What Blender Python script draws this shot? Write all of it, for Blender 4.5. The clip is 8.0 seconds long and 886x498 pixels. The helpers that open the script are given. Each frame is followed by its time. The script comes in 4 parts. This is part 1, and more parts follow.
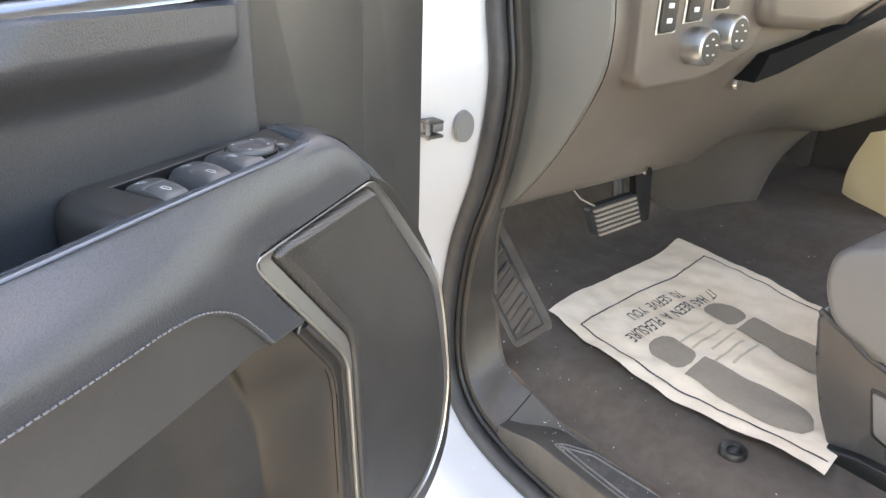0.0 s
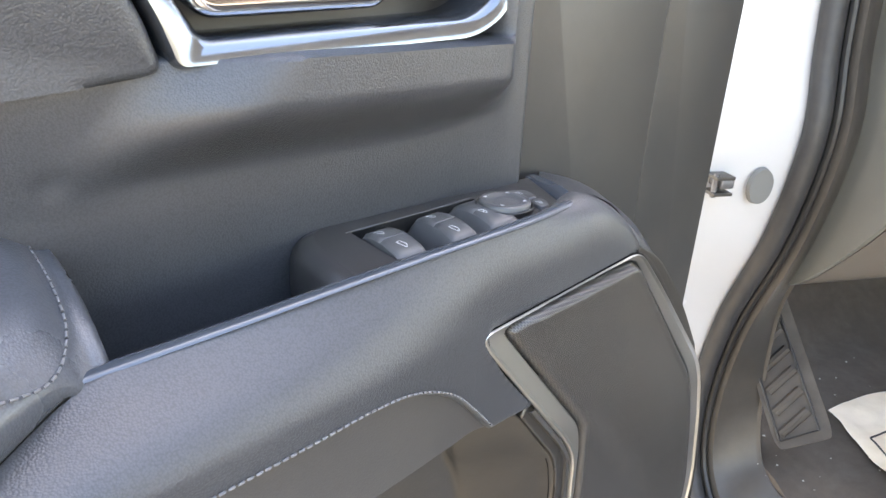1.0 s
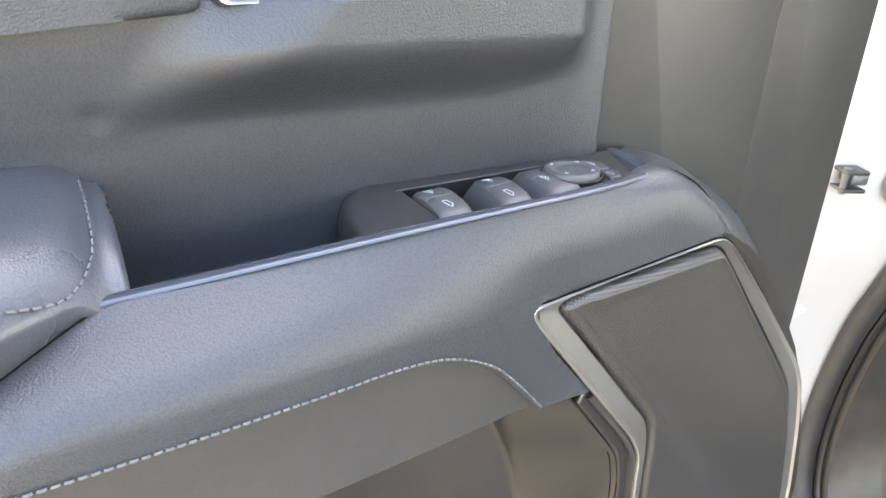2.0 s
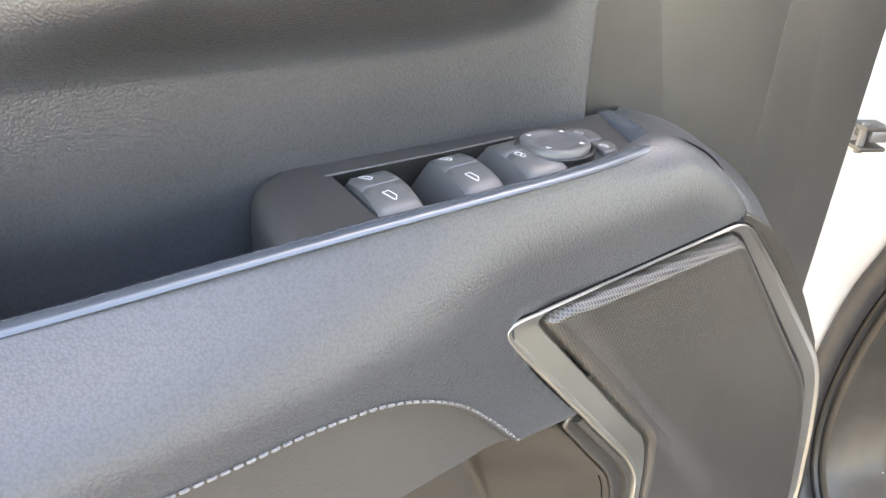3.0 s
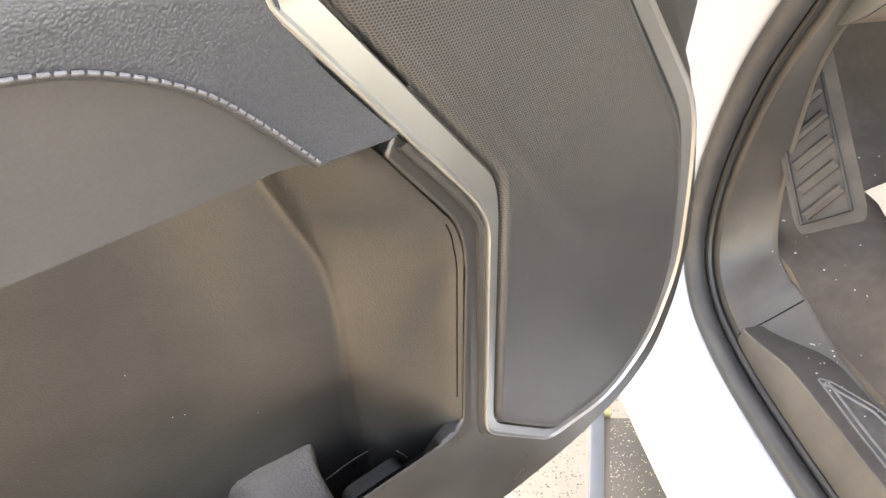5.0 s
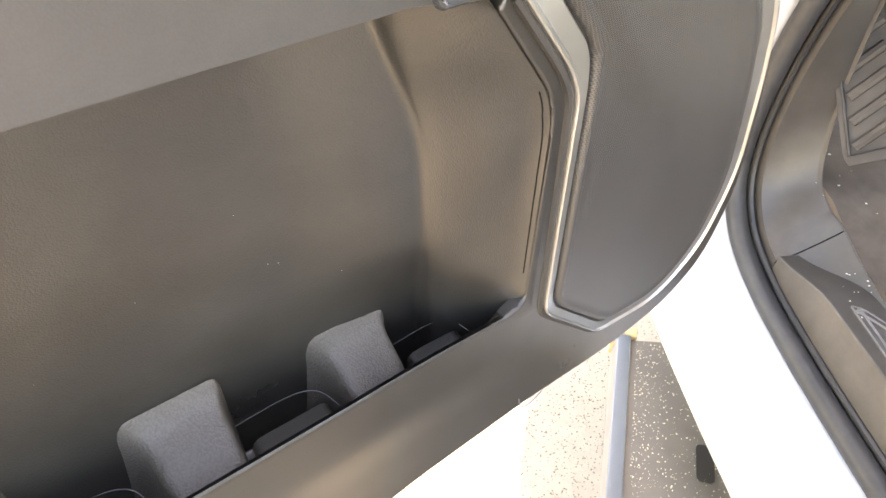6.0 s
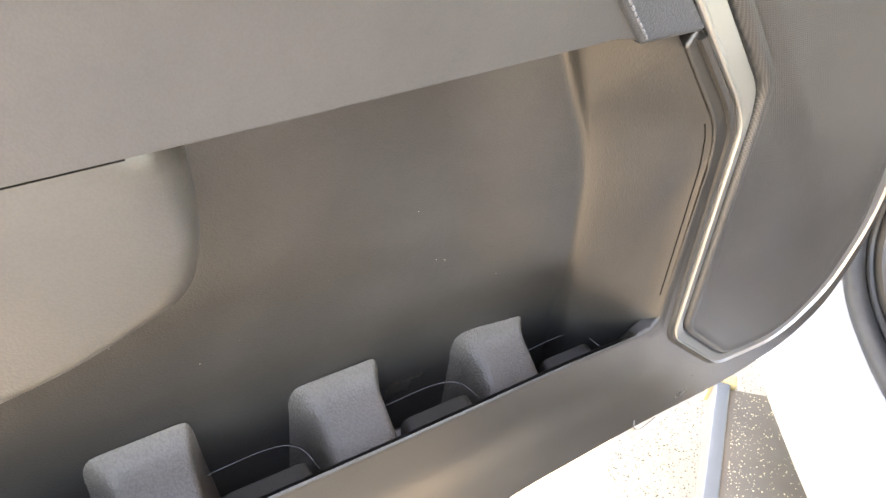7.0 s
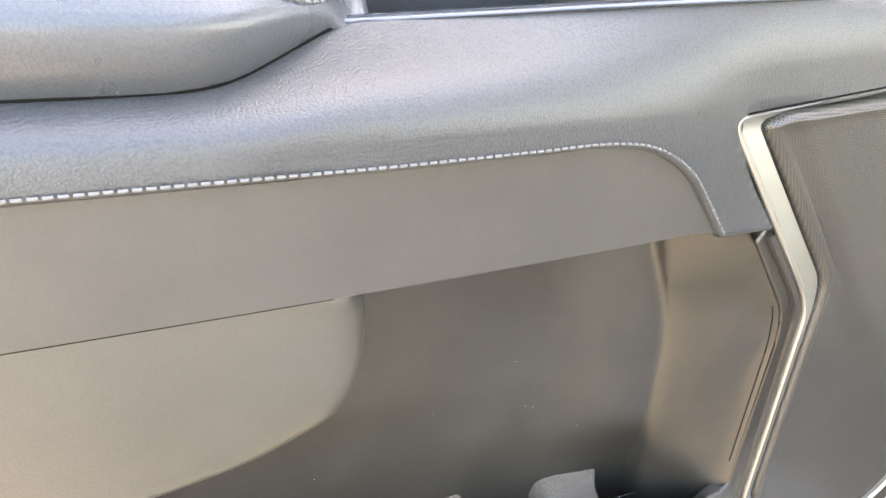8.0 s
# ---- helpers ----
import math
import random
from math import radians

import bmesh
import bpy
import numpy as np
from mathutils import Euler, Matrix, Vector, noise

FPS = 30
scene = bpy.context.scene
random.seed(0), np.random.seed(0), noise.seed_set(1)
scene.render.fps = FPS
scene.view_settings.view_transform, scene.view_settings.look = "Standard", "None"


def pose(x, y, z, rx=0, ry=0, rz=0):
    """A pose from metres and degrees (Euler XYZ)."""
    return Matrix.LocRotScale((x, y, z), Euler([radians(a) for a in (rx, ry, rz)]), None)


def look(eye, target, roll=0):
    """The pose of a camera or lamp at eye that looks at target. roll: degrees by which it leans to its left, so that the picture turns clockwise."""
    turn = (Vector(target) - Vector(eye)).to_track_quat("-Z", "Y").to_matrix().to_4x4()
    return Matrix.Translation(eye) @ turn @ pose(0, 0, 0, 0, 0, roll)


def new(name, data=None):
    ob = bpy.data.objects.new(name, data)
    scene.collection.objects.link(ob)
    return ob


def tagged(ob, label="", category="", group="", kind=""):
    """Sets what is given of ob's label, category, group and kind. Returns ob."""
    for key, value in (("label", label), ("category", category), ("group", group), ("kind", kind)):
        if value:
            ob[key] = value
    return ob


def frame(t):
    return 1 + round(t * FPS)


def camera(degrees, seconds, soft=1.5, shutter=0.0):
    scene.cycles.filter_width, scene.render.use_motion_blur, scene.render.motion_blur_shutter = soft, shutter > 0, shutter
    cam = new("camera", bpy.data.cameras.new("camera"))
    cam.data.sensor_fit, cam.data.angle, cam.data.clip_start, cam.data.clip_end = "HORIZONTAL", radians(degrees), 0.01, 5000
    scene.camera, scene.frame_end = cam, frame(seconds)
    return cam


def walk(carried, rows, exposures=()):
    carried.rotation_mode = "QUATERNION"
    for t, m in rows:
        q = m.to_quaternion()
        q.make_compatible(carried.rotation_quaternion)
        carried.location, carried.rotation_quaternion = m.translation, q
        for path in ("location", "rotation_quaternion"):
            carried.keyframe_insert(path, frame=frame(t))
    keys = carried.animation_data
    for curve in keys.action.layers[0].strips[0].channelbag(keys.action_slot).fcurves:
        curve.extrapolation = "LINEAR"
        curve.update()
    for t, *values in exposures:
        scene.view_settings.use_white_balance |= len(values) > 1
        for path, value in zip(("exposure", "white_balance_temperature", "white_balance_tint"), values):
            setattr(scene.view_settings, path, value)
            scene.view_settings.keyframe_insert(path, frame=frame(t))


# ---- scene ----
cam = camera(65.0, 8.0)
PATH = [
    (0, (-0.016, -0.021, 1.378), (1.631, 0.768, 0.563), 2.0),
    (0.5, (0.012, 0.046, 1.382), (1.474, 1.144, 0.571), 2.2),
    (1, (0.051, 0.027, 1.383), (1.273, 1.395, 0.586), 2.7),
    (1.5, (0.075, 0.001, 1.367), (1.077, 1.53, 0.556), 2.7),
    (1.7, (0.08, 0.0, 1.364), (1.019, 1.571, 0.557), 2.3),
    (2.8, (0.132, 0.069, 1.353), (1.057, 1.589, 0.44), 1.9),
    (3, (0.146, 0.076, 1.347), (1.08, 1.569, 0.397), 1.7),
    (3.5, (0.18, 0.091, 1.331), (1.145, 1.508, 0.302), 1.3),
    (4, (0.208, 0.087, 1.31), (1.199, 1.415, 0.189), 1.0),
    (4.5, (0.218, 0.078, 1.284), (1.209, 1.313, 0.062), 1.4),
    (4.7, (0.213, 0.07, 1.271), (1.215, 1.287, 0.041), 0.5),
    (5.8, (0.158, 0.054, 1.246), (1.07, 1.166, -0.143), 3.1),
    (6, (0.146, 0.051, 1.241), (1.033, 1.18, -0.151), 3.3),
    (6.5, (0.115, 0.046, 1.237), (0.934, 1.243, -0.14), 3.3),
    (7, (0.082, 0.041, 1.252), (0.82, 1.349, -0.068), 2.8),
    (7.5, (0.054, 0.031, 1.265), (0.739, 1.467, 0.053), 2.7),
    (8, (0.028, 0.005, 1.287), (0.724, 1.613, 0.322), 4.2),
]
EXPOSURES = [(0.0, 3.39, 8800, 15), (0.5, 3.36, 8700, 15), (1.0, 3.56, 8550, 15), (1.5, 3.67, 8450, 14), (3, 4.04, 9450, 14), (4.5, 4.00, 10050, 18), (6.5, 4.22, 9950, 18), (7.5, 4.39, 9550, 18), (8, 4.33, 9600, 14)]
walk(cam, [(t, look(eye, target, roll)) for t, eye, target, roll in PATH], EXPOSURES)

# ---- world and sun ----
SUN = Vector((0.38, 0.34, 1.0)).normalized()
world = bpy.data.worlds.new("sky")
scene.world = world
world.use_nodes = True
wn = world.node_tree
sky = wn.nodes.new("ShaderNodeTexSky")
sky.sky_type = "NISHITA"
sky.sun_disc = False
sky.sun_elevation = math.asin(SUN.z)
sky.sun_rotation = math.atan2(SUN.x, SUN.y)
wn.nodes["Background"].inputs["Strength"].default_value = 0.15
wn.links.new(sky.outputs["Color"], wn.nodes["Background"].inputs["Color"])
sun = new("sun", bpy.data.lights.new("sun", "SUN"))
sun.data.energy, sun.data.angle, sun.data.color = 2.1, radians(0.6), (1.0, 0.93, 0.83)
sun.matrix_world = look(SUN * 20, (0, 0, 0))


# ---- materials ----
def link(nt, a, b):
    nt.links.new(a, b)


def mat(name, color, rough=0.5, metal=0.0, var=0.15, scale=40.0, bump=0.0, bump_scale=900.0, kind="noise", coat=0.0, dust=0.0, spec=0.5, dusty=(0.42, 0.37, 0.30), grain=0.1):
    """A surface with stains at one scale and grain at another, in object space."""
    m = bpy.data.materials.new(name)
    m.use_nodes = True
    nt = m.node_tree
    b = nt.nodes["Principled BSDF"]
    b.inputs["Roughness"].default_value = rough
    b.inputs["Metallic"].default_value = metal
    b.inputs["Coat Weight"].default_value = coat
    b.inputs["Coat Roughness"].default_value = 0.08
    b.inputs["Specular IOR Level"].default_value = spec
    tc = nt.nodes.new("ShaderNodeTexCoord")
    big = nt.nodes.new("ShaderNodeTexNoise")
    big.inputs["Scale"].default_value = scale
    big.inputs["Detail"].default_value = 5.0
    link(nt, tc.outputs["Object"], big.inputs["Vector"])
    mix = nt.nodes.new("ShaderNodeMix")
    mix.data_type = "RGBA"
    mix.inputs[6].default_value = (*[c * (1 - var) for c in color], 1)
    mix.inputs[7].default_value = (*[min(1.0, c * (1 + var)) for c in color], 1)
    link(nt, big.outputs["Fac"], mix.inputs[0])
    out = mix.outputs[2]
    if dust:
        fine = nt.nodes.new("ShaderNodeTexNoise")
        fine.inputs["Scale"].default_value = scale * 0.35
        fine.inputs["Detail"].default_value = 8.0
        fine.inputs["Roughness"].default_value = 0.7
        link(nt, tc.outputs["Object"], fine.inputs["Vector"])
        ramp = nt.nodes.new("ShaderNodeMapRange")
        ramp.inputs[1].default_value, ramp.inputs[2].default_value = 0.42, 0.75
        ramp.inputs[3].default_value, ramp.inputs[4].default_value = 0.0, dust
        link(nt, fine.outputs["Fac"], ramp.inputs[0])
        over = nt.nodes.new("ShaderNodeMix")
        over.data_type = "RGBA"
        over.inputs[7].default_value = (*dusty, 1)
        link(nt, ramp.outputs[0], over.inputs[0])
        link(nt, out, over.inputs[6])
        out = over.outputs[2]
    link(nt, out, b.inputs["Base Color"])
    rr = nt.nodes.new("ShaderNodeMapRange")
    rr.inputs[3].default_value, rr.inputs[4].default_value = max(0.02, rough - 0.08), min(1.0, rough + 0.08)
    link(nt, big.outputs["Fac"], rr.inputs[0])
    link(nt, rr.outputs[0], b.inputs["Roughness"])
    if bump:
        if kind == "leather":
            warp = nt.nodes.new("ShaderNodeTexNoise")
            warp.inputs["Scale"].default_value = bump_scale * 0.45
            add = nt.nodes.new("ShaderNodeMix")
            add.data_type = "VECTOR"
            add.inputs[0].default_value = 0.6 / bump_scale
            link(nt, tc.outputs["Object"], warp.inputs["Vector"])
            link(nt, tc.outputs["Object"], add.inputs[4])
            link(nt, warp.outputs["Color"], add.inputs[5])
            pebble = nt.nodes.new("ShaderNodeTexVoronoi")
            pebble.feature = "F1"
            pebble.inputs["Scale"].default_value = bump_scale
            link(nt, add.outputs[1], pebble.inputs["Vector"])
            pore = nt.nodes.new("ShaderNodeTexNoise")
            pore.inputs["Scale"].default_value = bump_scale * 1.7
            pore.inputs["Detail"].default_value = 2.0
            link(nt, tc.outputs["Object"], pore.inputs["Vector"])
            both = nt.nodes.new("ShaderNodeMath")
            both.operation = "MULTIPLY_ADD"
            both.inputs[1].default_value = 0.35
            link(nt, pore.outputs["Fac"], both.inputs[0])
            flip = nt.nodes.new("ShaderNodeMath")
            flip.operation = "SUBTRACT"
            flip.inputs[0].default_value = 1.0
            link(nt, pebble.outputs["Distance"], flip.inputs[1])
            link(nt, flip.outputs[0], both.inputs[2])
            h = both.outputs[0]
            # grain shading put into the colour: pebble tops lighter, grooves darker
            groove = nt.nodes.new("ShaderNodeMapRange")
            groove.inputs[1].default_value, groove.inputs[2].default_value = 0.35, 0.75
            groove.inputs[3].default_value, groove.inputs[4].default_value = 1.0 + 0.22 * grain, 1.0 - 0.45 * grain
            link(nt, pebble.outputs["Distance"], groove.inputs[0])
            shaded_grain = nt.nodes.new("ShaderNodeVectorMath")
            shaded_grain.operation = "SCALE"
            link(nt, out, shaded_grain.inputs[0])
            link(nt, groove.outputs[0], shaded_grain.inputs["Scale"])
            link(nt, shaded_grain.outputs[0], b.inputs["Base Color"])
        else:
            tex = nt.nodes.new("ShaderNodeTexNoise")
            tex.inputs["Scale"].default_value = bump_scale
            tex.inputs["Detail"].default_value = 3.0
            link(nt, tc.outputs["Object"], tex.inputs["Vector"])
            h = tex.outputs["Fac"]
        bp = nt.nodes.new("ShaderNodeBump")
        bp.inputs["Strength"].default_value = bump
        bp.inputs["Distance"].default_value = 0.001
        link(nt, h, bp.inputs["Height"])
        link(nt, bp.outputs["Normal"], b.inputs["Normal"])
    return m


def grille_mat():
    """Black cloth-like perforated steel: round holes in a staggered net, 1.5 mm apart."""
    m = mat("speaker_mesh", (0.062, 0.058, 0.055), 0.34, 0.0, 0.15, 25.0, dust=0.06, spec=0.8)
    nt = m.node_tree
    b = nt.nodes["Principled BSDF"]
    tc = nt.nodes.new("ShaderNodeTexCoord")
    dists = []
    for shift in (0.0, 0.5):
        mp = nt.nodes.new("ShaderNodeMapping")
        mp.inputs["Scale"].default_value = (1 / 0.0015, 0.0, 1 / 0.002595)
        mp.inputs["Location"].default_value = (shift, 0.0, shift)
        link(nt, tc.outputs["Object"], mp.inputs["Vector"])
        fr = nt.nodes.new("ShaderNodeVectorMath")
        fr.operation = "FRACTION"
        link(nt, mp.outputs["Vector"], fr.inputs[0])
        sub = nt.nodes.new("ShaderNodeVectorMath")
        sub.operation = "SUBTRACT"
        sub.inputs[1].default_value = (0.5, 0.0, 0.5)
        link(nt, fr.outputs[0], sub.inputs[0])
        mul = nt.nodes.new("ShaderNodeVectorMath")
        mul.operation = "MULTIPLY"
        mul.inputs[1].default_value = (1.0, 0.0, 1.73)
        link(nt, sub.outputs[0], mul.inputs[0])
        ln = nt.nodes.new("ShaderNodeVectorMath")
        ln.operation = "LENGTH"
        link(nt, mul.outputs[0], ln.inputs[0])
        dists.append(ln.outputs["Value"])
    mn = nt.nodes.new("ShaderNodeMath")
    mn.operation = "MINIMUM"
    link(nt, dists[0], mn.inputs[0])
    link(nt, dists[1], mn.inputs[1])
    hole = nt.nodes.new("ShaderNodeMapRange")
    hole.inputs[1].default_value, hole.inputs[2].default_value = 0.31, 0.43
    link(nt, mn.outputs[0], hole.inputs[0])
    old = b.inputs["Base Color"].links[0].from_socket
    mix = nt.nodes.new("ShaderNodeMix")
    mix.data_type = "RGBA"
    mix.inputs[6].default_value = (0.004, 0.004, 0.004, 1)
    link(nt, hole.outputs[0], mix.inputs[0])
    link(nt, old, mix.inputs[7])
    link(nt, mix.outputs[2], b.inputs["Base Color"])
    bp = nt.nodes.new("ShaderNodeBump")
    bp.inputs["Strength"].default_value = 0.35
    bp.inputs["Distance"].default_value = 0.0006
    link(nt, hole.outputs[0], bp.inputs["Height"])
    link(nt, bp.outputs["Normal"], b.inputs["Normal"])
    return m


LEATHER = mat("charcoal_leather", (0.047, 0.050, 0.056), 0.35, var=0.12, scale=18, bump=0.24, bump_scale=1000, kind="leather", spec=0.6, grain=0.4)
PAD = mat("pad_leather", (0.058, 0.064, 0.075), 0.29, var=0.10, scale=18, bump=0.10, bump_scale=1000, kind="leather", spec=0.7, grain=0.3)
VINYL = mat("charcoal_vinyl", (0.056, 0.053, 0.051), 0.38, var=0.10, scale=14, bump=0.08, bump_scale=1000, kind="leather", dust=0.05, grain=0.1)
PLASTIC = mat("grained_plastic", (0.021, 0.019, 0.017), 0.31, var=0.12, scale=12, spec=0.75, bump=0.14, bump_scale=950, kind="leather", dust=0.06, grain=0.2)
# coarse grain of its own; base lighter than PLASTIC paints light on the ribs
PEBBLED_LIT = mat("pebbled_plastic_lit", (0.085, 0.071, 0.059), 0.44, spec=0.5, var=0.10, scale=12, bump=0.40, bump_scale=620, kind="leather", dust=0.06, grain=0.3)
TRIM = mat("trim_plastic", (0.038, 0.037, 0.036), 0.42, var=0.10, scale=14, bump=0.06, bump_scale=1200, kind="leather", dust=0.05)
BULGE = mat("bulge_vinyl", (0.070, 0.064, 0.057), 0.34, var=0.08, scale=10, bump=0.08, bump_scale=900, kind="leather", dust=0.05)
DARK = mat("black_plastic", (0.011, 0.011, 0.011), 0.42, var=0.2, scale=30, bump=0.1, dust=0.03)
SWITCH = mat("switch_plastic", (0.080, 0.080, 0.081), 0.38, var=0.1, scale=60, bump=0.08, bump_scale=2500)
GLOSS = mat("gloss_trim", (0.19, 0.215, 0.245), 0.15, metal=0.9, var=0.08, scale=30)
EDGE = mat("edge_gloss", (0.09, 0.105, 0.125), 0.24, metal=0.45, var=0.06, scale=30)
CHROME = mat("satin_metal", (0.52, 0.53, 0.52), 0.38, metal=1.0, var=0.03, scale=25)
BRIGHT = mat("bright_chrome", (0.75, 0.75, 0.76), 0.10, metal=1.0, var=0.04, scale=25)
WHITE = mat("white_paint", (0.54, 0.54, 0.54), 0.25, var=0.02, scale=6, coat=0.6, dust=0.05)
RUBBER = mat("rubber", (0.024, 0.024, 0.025), 0.50, var=0.2, scale=60, bump=0.2, bump_scale=900, dust=0.06)
DASH = mat("dash_plastic", (0.106, 0.088, 0.073), 0.38, var=0.10, scale=10, bump=0.1, bump_scale=900, kind="leather", dust=0.08)
CARPET = mat("carpet", (0.092, 0.071, 0.056), 0.95, var=0.3, scale=60, bump=1.0, bump_scale=900, dust=0.10)
SILL = mat("sill_plastic", (0.045, 0.040, 0.035), 0.40, var=0.15, scale=30, bump=0.15, bump_scale=800, dust=0.07, spec=0.45)
PAPER = mat("mat_paper", (0.93, 0.77, 0.59), 0.85, var=0.06, scale=24, bump=0.4, bump_scale=70, dust=0.55, dusty=(0.62, 0.46, 0.26))
TAN = mat("tan_paper", (0.97, 0.74, 0.42), 0.9, var=0.06, scale=9)
INK = mat("grey_ink", (0.33, 0.265, 0.20), 0.9, var=0.15, scale=120)
INK_DARK = mat("dark_ink", (0.060, 0.052, 0.045), 0.9, var=0.1, scale=120)
ICON = mat("icon_white", (0.60, 0.60, 0.60), 0.6, var=0.02)
THREAD = mat("thread", (0.14, 0.14, 0.145), 0.8, var=0.15, scale=400)
SEAT = mat("seat_vinyl", (0.150, 0.142, 0.132), 0.40, var=0.1, scale=14, bump=0.15, bump_scale=700, kind="leather")
PLATE = mat("plate_plastic", (0.034, 0.033, 0.033), 0.33, var=0.12, scale=40, bump=0.1, bump_scale=1500, dust=0.05)
BASE = mat("seat_base_plastic", (0.048, 0.045, 0.043), 0.30, var=0.12, scale=20, bump=0.1, bump_scale=1200, dust=0.05)
REST = mat("rest_plastic", (0.058, 0.050, 0.043), 0.6, var=0.2, scale=40, bump=0.15, bump_scale=800, dust=0.12, spec=0.2)
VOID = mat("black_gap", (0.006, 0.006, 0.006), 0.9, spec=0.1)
END = mat("end_cover_plastic", (0.110, 0.108, 0.094), 0.42, var=0.1, scale=10, bump=0.1, bump_scale=900, kind="leather", dust=0.06)
GROUND = mat("concrete", (0.262, 0.228, 0.176), 0.9, var=0.2, scale=30, bump=0.6, bump_scale=120, dust=0.5, dusty=(0.25, 0.215, 0.155))
STEP = mat("step_plastic", (0.085, 0.075, 0.063), 0.6, var=0.25, scale=40, bump=0.5, bump_scale=400, dust=0.30, dusty=(0.16, 0.13, 0.09))
STRIP = mat("step_strip", (0.075, 0.092, 0.11), 0.45, var=0.1, scale=30)
# same dusty plastic as SILL, base lightened to paint light on the sill's top
SILL_TOP_LIT = mat("sill_plastic_lit", (0.056, 0.050, 0.044), 0.45, var=0.2, scale=30, bump=0.15, bump_scale=800, dust=0.10)
GRILLE = grille_mat()
GLASS = bpy.data.materials.new("glass")
GLASS.use_nodes = True
GLASS.node_tree.nodes["Principled BSDF"].inputs["Transmission Weight"].default_value = 1.0
GLASS.node_tree.nodes["Principled BSDF"].inputs["Roughness"].default_value = 0.0
GLASS.node_tree.nodes["Principled BSDF"].inputs["IOR"].default_value = 1.45


# ---- mesh helpers ----
def part(name, bm, material, parent=None, label="", angle=40):
    me = bpy.data.meshes.new(name)
    bmesh.ops.recalc_face_normals(bm, faces=bm.faces)
    bm.to_mesh(me)
    bm.free()
    for p in me.polygons:
        p.use_smooth = True
    me.set_sharp_from_angle(angle=radians(angle))
    me.materials.append(material)
    ob = new(name, me)
    ob.parent = parent
    if label:
        tagged(ob, label)
    return ob


def thing(name, label, category, at=None, kind="", group=""):
    ob = new(name)
    ob.empty_display_size = 0.05
    if at is not None:
        ob.matrix_world = at
    return tagged(ob, label, category, group, kind)


def rounded(poly, r, n=4):
    """Polygon with its corners rounded; r is one radius or one for each corner."""
    out, k = [], len(poly)
    rs = [r] * k if isinstance(r, (int, float)) else r
    for i in range(k):
        p, a, c = (Vector(poly[j % k]) for j in (i, i - 1, i + 1))
        u, v = (a - p), (c - p)
        d = min(rs[i], 0.45 * u.length, 0.45 * v.length)
        if d < 1e-5:
            out.append(tuple(p))
            continue
        s, e = p + u.normalized() * d, p + v.normalized() * d
        for j in range(n + 1):
            t = j / n
            out.append(tuple((1 - t) ** 2 * s + 2 * t * (1 - t) * p + t * t * e))
    return out


def slab(poly, y0, y1, bev=0.0, seg=3):
    """Outline in x, z, with its face at y0 and thickness to y1; the face's rim is rounded by bev."""
    bm = bmesh.new()
    vs = [bm.verts.new((x, y0, z)) for x, z in poly]
    f = bm.faces.new(vs)
    rim = list(f.edges)
    got = bmesh.ops.extrude_face_region(bm, geom=[f])
    back = [v for v in got["geom"] if isinstance(v, bmesh.types.BMVert)]
    for v in back:
        v.co.y = y1
    if not any(q.is_valid and set(q.verts) == set(vs) for q in bm.faces):
        bm.faces.new(vs)
    if bev:
        bmesh.ops.bevel(bm, geom=rim, offset=bev, segments=seg, profile=0.5, affect="EDGES", clamp_overlap=True)
    return bm


def level(poly, z0, z1, bev=0.0, seg=3, sink=None):
    """Outline in x, y, with its face at z1 and depth to z0; sink gives by how much it drops along y."""
    bm = slab([(x, y) for x, y in poly], -z1, -z0, bev, seg)
    for v in bm.verts:
        v.co = Vector((v.co.x, v.co.z, -v.co.y))
    if sink:
        for y in (-0.04, -0.055, -0.07, -0.085, -0.10, -0.115, -0.13):
            bmesh.ops.bisect_plane(bm, geom=bm.verts[:] + bm.edges[:] + bm.faces[:], plane_co=(0, y, 0), plane_no=(0, 1, 0))
        for v in bm.verts:
            v.co.z -= sink(v.co.y)
    return bm


def loft(rings, closed=True, cap=False):
    """Joins rows of points of equal length."""
    bm = bmesh.new()
    rows = [[bm.verts.new(p) for p in ring] for ring in rings]
    n = len(rows[0])
    for a, b in zip(rows, rows[1:]):
        for i in range(n if closed else n - 1):
            bm.faces.new((a[i], a[(i + 1) % n], b[(i + 1) % n], b[i]))
    if cap:
        bm.faces.new(rows[0])
        bm.faces.new(rows[-1][::-1])
    return bm


def surf(fn, us, vs):
    return loft([[fn(u, v) for u in us] for v in vs], closed=False)


def tube(points, r, n=8, closed=False, flat=1.0, up=Vector((0, 0, 1))):
    pts = [Vector(p) for p in points]
    rings = []
    for i, p in enumerate(pts):
        a = pts[i - 1] if (i or closed) else p
        b = pts[(i + 1) % len(pts)] if (i < len(pts) - 1 or closed) else p
        d = (b - a).normalized()
        s = d.cross(up)
        s = s.normalized() if s.length > 1e-4 else d.orthogonal().normalized()
        w = s.cross(d)
        rings.append([p + r * (math.cos(q) * s + flat * math.sin(q) * w) for q in (2 * math.pi * j / n for j in range(n))])
    if closed:
        rings.append(rings[0])
    bm = bmesh.new()
    rows = [[bm.verts.new(p) for p in ring] for ring in (rings[:-1] if closed else rings)]
    if closed:
        rows.append(rows[0])
    for a, b in zip(rows, rows[1:]):
        for i in range(n):
            bm.faces.new((a[i], a[(i + 1) % n], b[(i + 1) % n], b[i]))
    if not closed:
        bm.faces.new(rows[0])
        bm.faces.new(rows[-1][::-1])
    return bm


